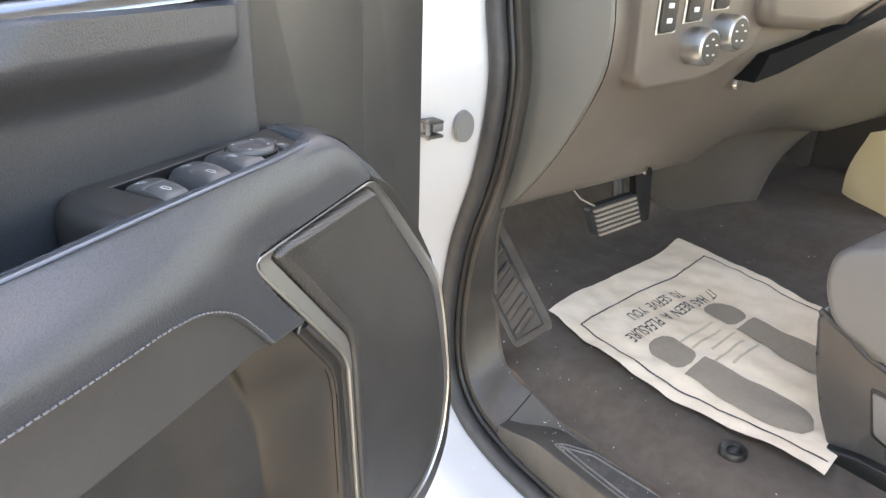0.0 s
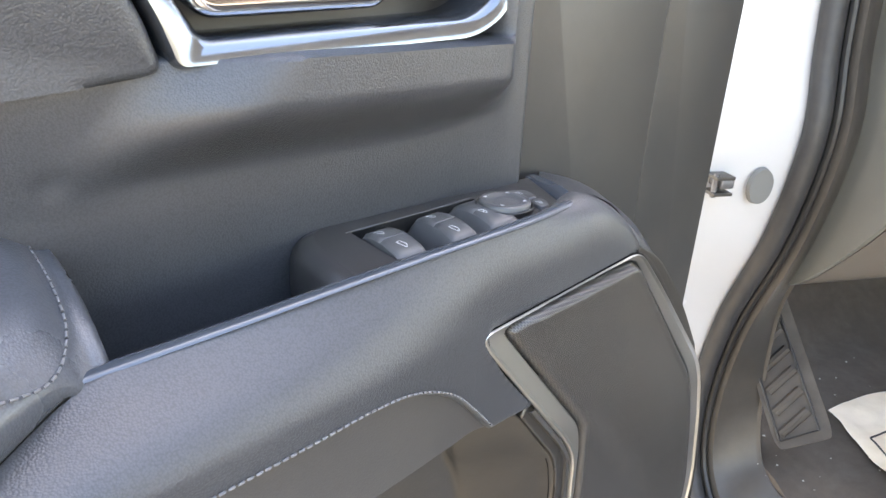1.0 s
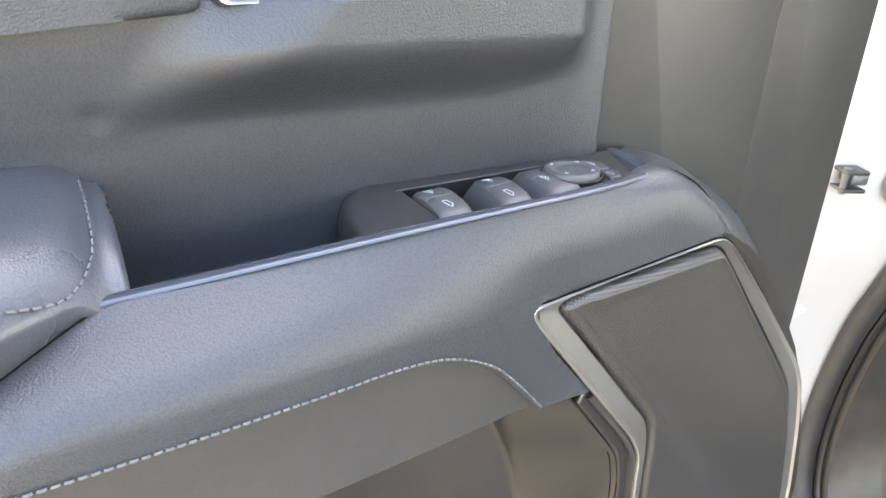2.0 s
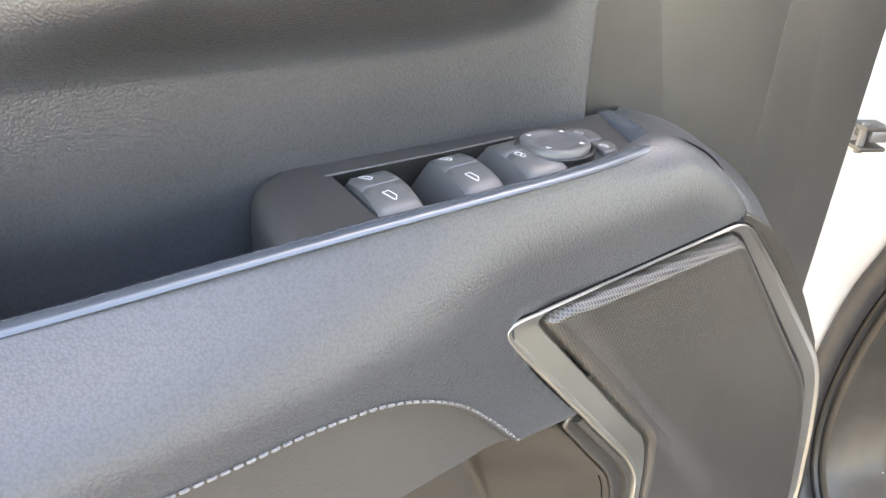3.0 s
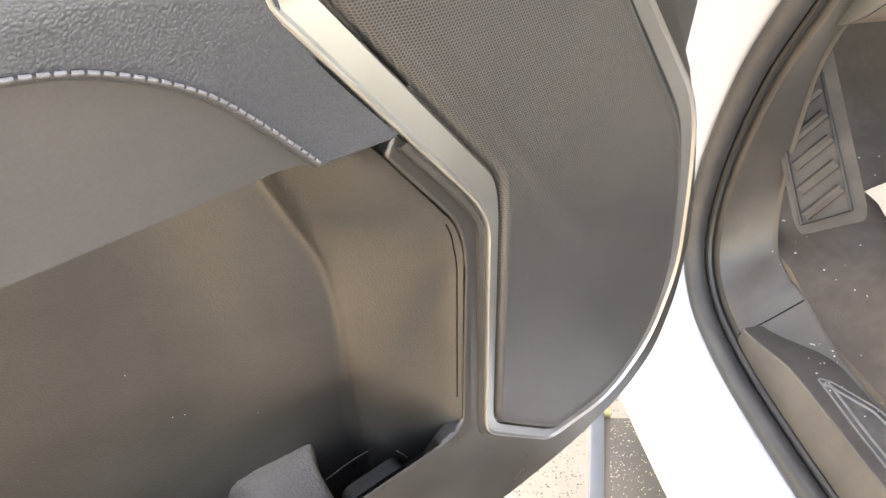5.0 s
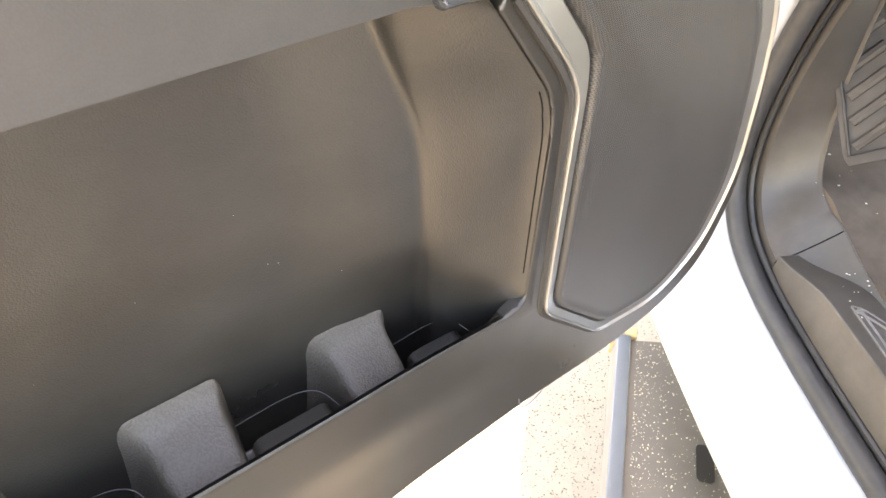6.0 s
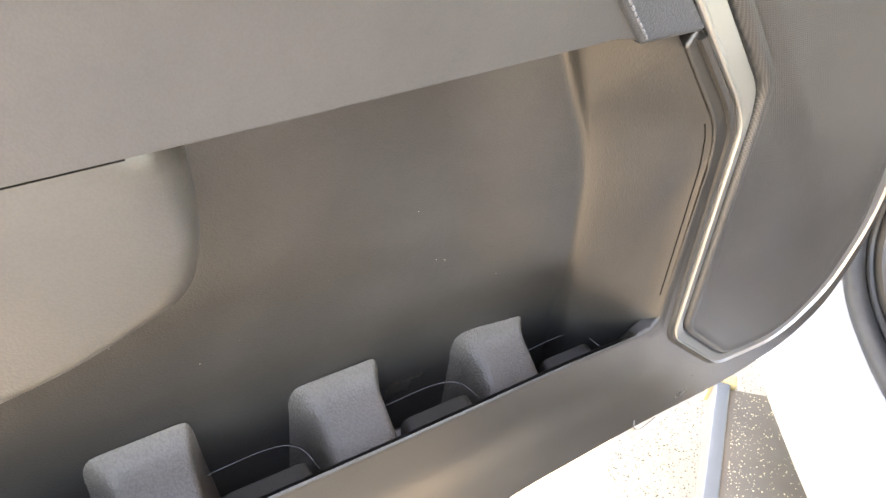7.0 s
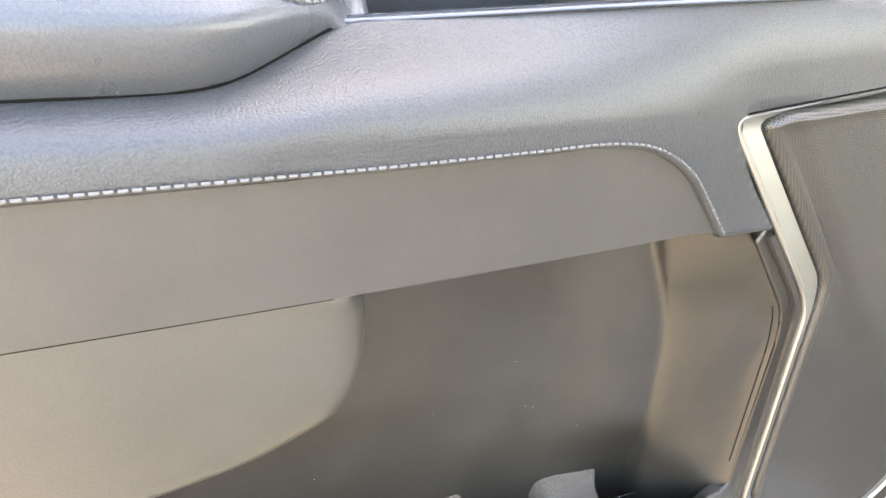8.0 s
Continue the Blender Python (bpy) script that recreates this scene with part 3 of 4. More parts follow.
def icon(x, y, z, s, parent, lock=False):
    """A car window mark: a slanted outline over a sill bar, read from the seat; z gives the surface's height along y."""
    out = [(-1.0, -0.6), (0.9, -0.6), (1.0, -0.35), (0.35, 0.6), (-0.85, 0.6), (-1.0, 0.4)]

    def at(dx, dy):
        return (x + dx, y + dy, z(y + dy) + 0.0002)

    strokes = [([at(s * a * 0.35 + s * b * 0.75, -s * a + s * b * 0.15) for a, b in out], True)]
    if lock:
        strokes.append(([at(-s * 0.5, -s * 0.6), at(0, 0), at(s * 0.5, s * 0.6)], False))
    return marks(strokes, s * 0.085, parent)


for x0, x1, y0, y1, sk, lean, spots in ((0.2460, 0.2640, 0.2752, 0.3140, 0.003, 0.001, ((0.2508, 0.3035), (0.2515, 0.2845))), (0.2838, 0.3015, 0.2768, 0.3165, 0.003, 0.0065, ((0.2892, 0.3070), (0.2882, 0.2855)))):
    bm, top = rocker(x0, x1, y0, y1, sk, lean)
    dp("window_switch", bm, SWITCH, plate, angle=50)
    for n, (x, y) in enumerate(spots):
        icon(x + 0.002, y, lambda q: top(0.5, (q - y0) / (y1 - y0))[2], 0.0030, plate, lock=(n == 0 and x0 > 0.28))
# lock rocker and mirror dial
bm, top = rocker(0.3155, 0.3365, 0.2790, 0.3200, 0.003, 0.0085)
dp("lock_switch", bm, SWITCH, plate, angle=50)
icon(0.3205, 0.2950, lambda q: top(0.4, (q - 0.2790) / 0.0410)[2], 0.0026, plate, lock=True)
DX, DY = 0.3415, 0.2985


def disc(x, y, prof, n=40):
    """A turned body about an upright axis, from radius and height."""
    bm = loft([[(x + r * math.cos(2 * math.pi * i / n), y + r * math.sin(2 * math.pi * i / n), z) for i in range(n)] for r, z in prof])
    bm.faces.new([v for v in bm.verts][-n:])
    return bm


dp("dial_base", disc(DX, DY, [(0.0180, 1.225), (0.0180, 1.2424), (0.0174, 1.2431), (0.0166, 1.2426), (0.0160, 1.2395), (0.010, 1.2395)]), DARK, plate, angle=30)
dial = dp("mirror_dial", disc(DX, DY, [(0.0158, 1.2385), (0.0158, 1.2444), (0.0152, 1.2453), (0.0136, 1.2457), (0.0112, 1.2450), (0.0095, 1.2440), (0.0070, 1.2441)]), SWITCH, plate, angle=60)
for k in range(4):
    q = math.pi / 2 * k + 0.65
    c = Vector((DX + 0.0122 * math.cos(q), DY + 0.0122 * math.sin(q), 1.2458))
    d, e = Vector((math.cos(q), math.sin(q), 0)), Vector((-math.sin(q), math.cos(q), 0))
    bm = bmesh.new()
    bm.faces.new([bm.verts.new(c + d * 0.0013), bm.verts.new(c - d * 0.0012 + e * 0.0016), bm.verts.new(c - d * 0.0012 - e * 0.0016)])
    dp("arrow_mark", bm, ICON, plate)
for outline, at in (([(0.3580, 0.2835), (0.3660, 0.2840), (0.3705, 0.2900), (0.3700, 0.2965), (0.3610, 0.2965)], (0.3630, 0.2895)), ([(0.3620, 0.2985), (0.3712, 0.2985), (0.3740, 0.3120), (0.3640, 0.3170), (0.3560, 0.3140)], (0.3650, 0.3085))):
    dp("mirror_button", level(rounded(outline, 0.003), 1.232, 1.2418, 0.0012), SWITCH, plate)
    icon(at[0], at[1], lambda q: 1.2419, 0.0022, plate)
rim_line = [tuple(Vector((x, y, TOP + 0.0001))) for x, y in ((0.2420, 0.3200), (0.300, 0.3215), (0.338, 0.3240))]
dp("well_edge", tube(rim_line, 0.0005, 6), SWITCH, plate)
# sloping end strip between the plate and the nose
inner = spline([(0.3755, 0.2800, 1.2398), (0.384, 0.2975, 1.2398), (0.392, 0.3155, 1.2394), (0.4005, 0.3365, 1.2385)], 6)
outer = spline([(0.3835, 0.2772, 1.2450), (0.3925, 0.2960, 1.2440), (0.4015, 0.3160, 1.2420), (0.4105, 0.3366, 1.2390)], 6)
rows = [[p.lerp(q, t) + Vector((0, 0, h)) for p, q in zip(inner, outer)] for t, h in ((-0.05, -0.004), (0.0, -0.0004), (0.06, 0.0006), (0.5, 0.0006), (0.94, 0.0006), (1.0, -0.0004))]
dp("plate_cap", loft(rows, closed=False), EDGE, plate, "glossy end strip", 60)

# speaker: grille and metal surround
gr_o = rounded([(0.2855, 1.1870), (0.3450, 1.1932), (0.4350, 1.2025), (0.470, 1.167), (0.5585, 1.068), (0.577, 1.010), (0.597, 0.915), (0.586, 0.842), (0.545, 0.8005), (0.472, 0.8035), (0.4015, 0.8720), (0.3915, 1.051), (0.3815, 1.069)], [0.011, 0.004, 0.012, 0.05, 0.03, 0.03, 0.03, 0.03, 0.03, 0.012, 0.014, 0.010, 0.010], 6)
gr_i = rounded([(0.3108, 1.1818), (0.3235, 1.1898), (0.4322, 1.1968), (0.4645, 1.158), (0.5490, 1.057), (0.5670, 1.005), (0.588, 0.915), (0.578, 0.849), (0.541, 0.8095), (0.477, 0.8105), (0.4120, 0.8735), (0.4020, 1.054), (0.3985, 1.0755)], [0.005, 0.006, 0.010, 0.05, 0.03, 0.03, 0.03, 0.03, 0.03, 0.014, 0.014, 0.010, 0.010], 6)


def ring(a, b, t, y):
    return [(x + t * (u - x), y, z + t * (w - z)) for (x, z), (u, w) in zip(a, b)]


rows = [ring(gr_o, gr_i, t, y) for t, y in ((-0.02, 0.275), (0.0, 0.2596), (0.03, 0.2580), (0.08, 0.2571), (0.14, 0.2572), (0.18, 0.2578), (0.21, 0.2586), (0.25, 0.2591), (0.55, 0.2598), (0.88, 0.2607), (0.94, 0.2622), (1.01, 0.278))]
dp("speaker_surround", loft(rows), CHROME, label="satin metal surround", angle=24)
edge = [Vector((x, 0.2603, z)) for x, y, z in ring(gr_o, gr_i, -0.03, 0)]
strip_side = [p for p in edge if p.x < 0.48 and p.z < 1.09]
turn = strip_side[-1] + (edge[0] - strip_side[-1]) * 0.37
dp("surround_joint", tube([turn] + [p + Vector((0, -0.0010, 0)) for p in edge if p.z > 1.10], 0.0007, 6), VOID)
dp("surround_bead", tube([p + Vector((-0.0012, 0.0022, 0)) for p in strip_side + [turn]], 0.0032, 8), PLASTIC)


def bulging(x, z):
    """How far the grille stands out: its upper half rises from the slanting leg to a ridge and dies away towards the hinge."""
    d = (x - 0.3115) * 0.774 + (z - 1.1800) * 0.633
    return 0.0050 * smooth(-0.002, 0.022, d) * (1 - smooth(0.40, 0.56, x))


hem = [(p.x, p.y) for p, d in resample([*(Vector(q) for q in gr_i), Vector(gr_i[0])], 0.003)]
rows = []
for d, y in ((0.0003, 0.2720), (0.0004, 0.2640), (0.0009, 0.2612), (0.0018, 0.2594), (0.0030, 0.2583), (0.0044, 0.2579), (0.0058, 0.2581), (0.0070, 0.2586)):
    rows.append([(x, y - bulging(x, z) * smooth(0.0, 0.0052, d), z) for x, z in inset(hem, d)])
rim_in = inset(hem, 0.0070)
for k in range(1, 27):
    t = k / 30
    ring_in = [(x + t * (0.48 - x), z + t * (1.0 - z)) for x, z in rim_in]
    rows.append([(x, 0.2586 + 0.0006 * smooth(0.0, 0.2, t) - bulging(x, z), z) for x, z in ring_in])
bm = loft(rows)
bm.faces.new([v for v in bm.verts][-len(hem):])
grille = dp("speaker_grille", bm, GRILLE, label="black perforated speaker grille", angle=70)

# lower carrier: pocket lip, strip beside the pocket, rim round the speaker
carrier = [(LEFT, 0.889), (0.372, 0.889), (0.3865, 0.893), (0.382, 1.035), (0.376, 1.056), (0.336, 1.108), (0.352, 1.140), (0.302, 1.181), (0.35, 1.195), (0.44, 1.204), (0.472, 1.186), (0.515, 1.137), (0.566, 1.064), (0.587, 1.01), (0.606, 0.95), (0.618, 0.88), (0.608, 0.81), (0.57, 0.772), (0.50, 0.757), (0.40, 0.742), (0.27, 0.724), (0.10, 0.706), (LEFT, 0.70)]
def roll_under(bm):
    """Swells the pocket's lip a little and turns the sheet under towards its foot."""
    for z in (0.884, 0.878, 0.870, 0.862, 0.854, 0.846, 0.838, 0.83, 0.82, 0.81, 0.80, 0.79, 0.78, 0.77, 0.76, 0.75, 0.74, 0.73, 0.72):
        bmesh.ops.bisect_plane(bm, geom=bm.verts[:] + bm.edges[:] + bm.faces[:], plane_co=(0, 0, z), plane_no=(0, 0, 1))
    for x in (0.34, 0.355, 0.37, 0.38, 0.39, 0.40, 0.41, 0.42, 0.43, 0.44, 0.46, 0.48):
        bmesh.ops.bisect_plane(bm, geom=bm.verts[:] + bm.edges[:] + bm.faces[:], plane_co=(x, 0, 0), plane_no=(1, 0, 0))
    for v in bm.verts:
        x, z = v.co.x, v.co.z
        near = 1 - smooth(0.375, 0.425, x)
        if v.co.y > 0.2665 and 0.882 < z < 0.90 and x < 0.384:
            v.co.z -= 0.016 * smooth(0.374, 0.350, x)
        v.co.y += -0.0030 * near * smooth(0.8935, 0.886, z) * smooth(0.790, 0.850, z) + 0.004 * (1 - smooth(0.40, 0.52, x)) * smooth(0.845, 0.735, z)
    return bm


lower = dp("lower_panel", bow(roll_under(slab(rounded(carrier, [0, 0.01, 0.006, 0.012, 0.012, 0.002, 0.012, 0.006, 0, 0.006, 0.02, 0.03, 0.03, 0.03, 0.04, 0.04, 0.04, 0.03, 0.05, 0.05, 0.05, 0.05, 0], 4), 0.2632, 0.272, 0.0030, 3))), PLASTIC, sheet=True)
dp("lower_skirt", slab(rounded([(LEFT, 0.702), (0.10, 0.708), (0.27, 0.726), (0.40, 0.744), (0.50, 0.759), (0.568, 0.775), (0.603, 0.812), (0.612, 0.88), (0.578, 1.01), (0.466, 1.165), (0.41, 1.10), (0.42, 0.80), (0.36, 0.775), (LEFT, 0.775)], 0.02), 0.2915, 0.374), DARK)
dp("scuff", tube([bow_at(x, 0.2628, z) for x, y, z in spline([(0.400, 0, 0.763), (0.4035, 0, 0.750), (0.4125, 0, 0.7445), (0.426, 0, 0.7525)], 5)], 0.0005, 5), THREAD, lower, "pale curved scuff")
# map pocket: one moulded sheet lofted from its mouth to its back
mouth = rounded([(LEFT, 0.888), (0.372, 0.888), (0.386, 0.894), (0.3815, 1.034), (0.3755, 1.055), (0.3355, 1.108), (0.32, 1.127), (LEFT, 1.127)], [0, 0.004, 0.006, 0.01, 0.012, 0.004, 0.01, 0], 5)
back = rounded([(LEFT, 0.800), (0.338, 0.800), (0.3400, 0.82), (0.3310, 0.92), (0.3260, 1.030), (0.305, 1.085), (0.290, 1.13), (LEFT, 1.13)], [0, 0.03, 0.02, 0.03, 0.04, 0.04, 0.02, 0], 5)


def dense(a, b, step):
    """Splits the long sides of two outlines alike."""
    out = []
    for i in range(len(a)):
        p, q, r, t = a[i], a[(i + 1) % len(a)], b[i], b[(i + 1) % len(b)]
        n = max(1, int(math.hypot(q[0] - p[0], q[1] - p[1]) / step))
        for k in range(n):
            w = k / n
            out.append(((p[0] + w * (q[0] - p[0]), p[1] + w * (q[1] - p[1])), (r[0] + w * (t[0] - r[0]), r[1] + w * (t[1] - r[1]))))
    return [o[0] for o in out], [o[1] for o in out]


mouth, back = dense(mouth, back, 0.018)


def pocket(t, y):
    """The pocket's outline at depth y; its foot drops faster than its sides draw in."""
    return [(x + t * (u - x), y, z + (t if z > 0.91 else min(1.0, t * 3.5)) * (w - z)) for (x, z), (u, w) in zip(mouth, back)]


def wall_y(x, z):
    """The back of the pocket comes forward towards its front corner and along its foot."""
    return 0.3215 - 0.0200 * smooth(0.235, 0.335, x) * smooth(0.865, 0.955, z) - 0.006 * (1 - smooth(0.855, 0.965, z))


rows = [pocket(0, 0.2645), pocket(0.03, 0.2665)]
for i in range(1, 7):
    t = i / 6
    rows.append(pocket(0.05 + 0.95 * t ** 0.95, 0.268 + 0.031 * t))
for k in (0.004, 0.008, 0.013, 0.020, 0.030, 0.045, 0.065, 0.085, 0.105, 0.13, 0.16, 0.20, 0.25, 0.30, 0.36, 0.42, 0.48, 0.55, 0.62, 0.70, 0.80, 0.90, 0.98):
    deep = 1 - max(0.0, 1 - k / 0.020) ** 2
    ring_xz = [(x + k * (0.05 - x), z + k * (0.97 - z)) for x, z in back]
    rows.append([(x, 0.299 + (wall_y(x, z) - 0.299) * deep, z) for x, z in ring_xz])
bm = loft(rows)
bm.faces.new([v for v in bm.verts][-len(mouth):])
bm = bow(bm)
dp("map_pocket", bm, PLASTIC, label="deep moulded map pocket", angle=70)
joint = [Vector(bow_at(*q)) for q in pocket(0.045, 0.2668) if q[0] > 0.36 and 0.897 < q[2] < 1.056]
dp("pocket_joint", tube(joint, 0.0004, 6), VOID)
# bulge of the storage box under the armrest
bulge = rounded([(LEFT, 1.1240), (0.1000, 1.1240), (0.1010, 1.074), (0.090, 1.0475), (0.052, 1.0320), (0.0, 1.0240), (LEFT, 1.0215)], [0, 0.020, 0.03, 0.03, 0.04, 0.03, 0], 8)


def taper(x, z, d, up):
    """The bulge's outline drawn in by d at its front end and raised by up along its foot, rounded off under the flap."""
    return (x - d * smooth(-0.06, 0.095, x), z + up * (1 - smooth(1.04, 1.10, z)) - max(0.0, d - 0.008) * 0.9 * smooth(1.10, 1.122, z))


rows = []
for d, up, y in ((0.014, -0.018, 0.352), (0.014, -0.018, 0.330), (0.010, -0.022, 0.318), (0.003, -0.027, 0.309), (-0.0015, -0.029, 0.305), (-0.0025, -0.028, 0.301), (-0.0022, -0.022, 0.296), (-0.0012, -0.012, 0.290), (0.0, -0.004, 0.284), (0.0022, 0.001, 0.2785), (0.0055, 0.005, 0.2735), (0.0095, 0.009, 0.2700), (0.0145, 0.0125, 0.2682), (0.0210, 0.0175, 0.2674)):
    ring_xz = [taper(x, z, d, up) for x, z in bulge]
    rows.append([(x, y, z) for x, z in ring_xz])
bm = loft(rows)
bm.faces.new([v for v in bm.verts][-len(bulge):])
dp("pocket_bulge", bow(bm), BULGE, label="rounded padded bulge", angle=75)
dp("flap_gap", tube([bow_at(LEFT + (0.082 - LEFT) * i / 20, 0.2683, 1.1193) for i in range(21)], 0.0008, 6), VOID)


# ribs that split the pocket's foot, with trays between
def rib(x0, x1):
    """A wedge that fills the pocket's foot below the lip and runs out into its back in a fillet."""
    rows = []
    for y, top, wide in ((0.2665, 0.8480, 0.0), (0.2740, 0.8530, 0.0), (0.2840, 0.8600, 0.0), (0.2920, 0.8655, 0.0), (0.2980, 0.8690, 0.0003), (0.3025, 0.8715, 0.0006), (0.3060, 0.8735, 0.0015), (0.3090, 0.8755, 0.0030), (0.3115, 0.8785, 0.0050), (0.3135, 0.8820, 0.0075), (0.3160, 0.8870, 0.0105)):
        a, b = x0 - wide, x1 + 0.35 * wide
        prof = rounded([(a - 0.010, 0.800), (a - 0.002, top - 0.012), (a + 0.003, top - 0.001), (b - 0.002, top + 0.003), (b, top - 0.006), (b + 0.003, 0.800)], [0, 0.010, 0.009, 0.005, 0.004, 0], 4)
        rows.append([(x, y, z) for x, z in prof])
    return loft(rows, closed=True, cap=True)


for x0, x1 in ((0.142, 0.187), (0.259, 0.302), (0.024, 0.069)):
    dp("pocket_rib", bow(rib(x0, x1)), PEBBLED_LIT, angle=60)
for x0, x1 in ((0.076, 0.129), (0.192, 0.244), (0.307, 0.350), (-0.06, 0.012)):
    tray = dp("pocket_tray", bow(slab(rounded([(x0, 0.815), (x1, 0.815), (x1, 0.862), (x0, 0.862)], 0.008), 0.2705, 0.2885, 0.006, 4)), PLASTIC, angle=60)
    dp("tray_line", tube([bow_at(*q) for q in spline([(x0 - 0.004, 0.301, 0.862), (x1 - 0.018, 0.301, 0.864), (x1 - 0.002, 0.295, 0.864), (x1 + 0.004, 0.281, 0.863)], 6)], 0.00028, 5), SWITCH, tray)

# ---- cab: r to the right of the truck, f forward, from the hinge pillar ----
TM = Matrix(((0.893, 0.450, 0, 0.82), (-0.450, 0.893, 0, 0.36), (0, 0, 1, 0), (0, 0, 0, 1)))


def tp(name, bm, material, parent, label="", angle=40):
    ob = part(name, bm, material, None, label, angle)
    ob.parent = parent
    return ob


cab = thing("pickup_cab", "white pickup cab seen through its open door", "pickup", TM)
# line of the door opening, f and z
opening = spline([(0.05, 1.60), (0.040, 1.42), (0.028, 1.30), (0.014, 1.20), (0.036, 1.07), (0.086, 0.93), (0.106, 0.79), (0.092, 0.68), (0.040, 0.615), (-0.04, 0.585), (-0.14, 0.573), (-0.30, 0.568), (-0.60, 0.565), (-1.30, 0.565)], 8)
opening = [Vector((q[0], q[1])) for q in opening]


def inward(i):
    a, b = opening[max(0, i - 1)], opening[min(len(opening) - 1, i + 1)]
    d = (b - a).normalized()
    return Vector((d.y, -d.x))


def rail(r, off):
    """The opening's line at r, moved into the opening by off."""
    return [(r, *(opening[i] + inward(i) * off)) for i in range(len(opening))]


tp("door_frame", loft([rail(0.085, 0.004), rail(0.06, -0.002), rail(0.0, -0.006), rail(-0.045, -0.008), rail(-0.063, -0.016), rail(-0.068, -0.030), rail(-0.058, -0.055), rail(-0.02, -0.10), rail(0.02, -0.12)], closed=False), WHITE, cab, "white painted pillar and rocker", 50)
seal = tp("door_seal", tube(rail(0.066, 0.010), 0.0140, 12, up=Vector((1, 0, 0))), RUBBER, cab, "black rubber door seal")
tp("seal_bead", tube(rail(0.0808, 0.0215), 0.0050, 8, up=Vector((1, 0, 0))), DARK, seal)
TRIM_REACH = [(0.40, 0.098), (0.57, 0.098), (0.59, 0.095), (0.615, 0.085), (0.66, 0.072), (0.72, 0.060), (0.80, 0.046), (0.84, 0.037), (0.88, 0.028), (0.925, 0.016), (0.97, 0.009), (1.10, 0.004), (1.7, 0.004)]


def trim_rail(h):
    """The trim's line at h: below zero on the strip beside the seal, 0 to 1 over the hollow face, above 1 on its inner rim."""
    out = []
    for i, p in enumerate(opening):
        reach = along_line(TRIM_REACH, p.y) * (1 - 0.12 * smooth(0.0, -0.15, p.x))
        if h <= 0:
            r, off = 0.0885 + 0.0060 * h, 0.0330 + 0.0290 * h
        elif h <= 1:
            r, off = 0.0885 + 0.0535 * h ** 0.75, 0.0335 + (reach - 0.0335) * h
        else:
            r, off = 0.142 + 0.006 * (h - 1), reach + 0.004 * math.sin(math.pi * min(1.0, h - 1)) - 0.05 * max(0.0, h - 2)
        out.append((r, *(p + inward(i) * off)))
    return out


TRIM_STEPS = (-1.0, -0.15, 0.0, 0.04, 0.15, 0.3, 0.45, 0.6, 0.75, 0.88, 0.96, 1.0, 1.25, 1.5, 1.75, 2.0, 3.0)
tp("kick_trim", loft([trim_rail(h) for h in TRIM_STEPS], closed=False), SILL, cab, "dusty dark pillar and sill trim", 40)
joint = min(range(len(opening)), key=lambda i: abs(opening[i].x + 0.02) + (10 if opening[i].y > 0.75 else 0))
tp("trim_joint", tube([Vector(trim_rail(h)[joint]) for h in TRIM_STEPS[1:13]], 0.0009, 6), VOID, cab)
tp("sill_cover", level(rounded([(0.083, -0.030), (0.146, -0.036), (0.172, -0.10), (0.172, -1.25), (0.083, -1.25)], [0.004, 0.01, 0.04, 0.01, 0.01], 5), 0.58, 0.660, 0.019, 6, lambda f: 0.022 * smooth(-0.13, -0.03, f)), SILL_TOP_LIT, cab)
badge = [(0.103, -0.137), (0.116, -0.146), (0.142, -0.190), (0.157, -0.315), (0.158, -0.47), (0.100, -0.47), (0.098, -0.29), (0.099, -0.205)]
STEEL = mat("grey_steel", (0.16, 0.16, 0.165), 0.45, metal=0.6, var=0.2, scale=80)
BADGE_LINE = mat("worn_badge_line", (0.17, 0.165, 0.155), 0.45, metal=0.5, var=0.4, scale=120, dust=0.3)
BADGE = mat("badge_plate", (0.060, 0.056, 0.052), 0.75, metal=0.0, var=0.35, scale=45, bump=0.2, bump_scale=300, dust=0.25)
tp("sill_badge", level(rounded(badge, 0.008), 0.650, 0.6615, 0.0008), BADGE, cab, "scuffed metal-look sill badge")
for d in (0.001, 0.009):
    tp("badge_line", tube([(a, b, 0.6617) for a, b in inset(rounded(badge, 0.006), d)], 0.0011 if d < 0.005 else 0.0016, 6, closed=True, up=Vector((0, 1, 0))), BADGE_LINE, cab)


# plug and check bracket on the pillar
def oval(r, f, z, a, b, n=24):
    bm = bmesh.new()
    front = [bm.verts.new((r + a * math.cos(2 * math.pi * i / n), f, z + b * math.sin(2 * math.pi * i / n))) for i in range(n)]
    rear = [bm.verts.new((r + 1.08 * a * math.cos(2 * math.pi * i / n), f + 0.006, z + 1.08 * b * math.sin(2 * math.pi * i / n))) for i in range(n)]
    bm.faces.new(front)
    for i in range(n):
        bm.faces.new((front[i], front[(i + 1) % n], rear[(i + 1) % n], rear[i]))
    return bm


tp("pillar_plug", oval(0.0205, 0.014, 1.142, 0.0155, 0.021), mat("grey_rubber", (0.16, 0.16, 0.15), 0.6, var=0.1), cab, "grey rubber plug")
bracket = tp("check_bracket", box(-0.042, -0.024, 0.004, 0.03, 1.144, 1.156, 0.003), STEEL, cab, "grey steel door check bracket")
for z in (1.1385, 1.1575):
    tp("bracket_arm", box(-0.050, -0.026, 0.002, 0.026, z - 0.002, z + 0.002, 0.001), SILL, bracket)
tp("bracket_pin", tube([(-0.046, 0.010, 1.134), (-0.046, 0.010, 1.162)], 0.0035, 10), STEEL, bracket)

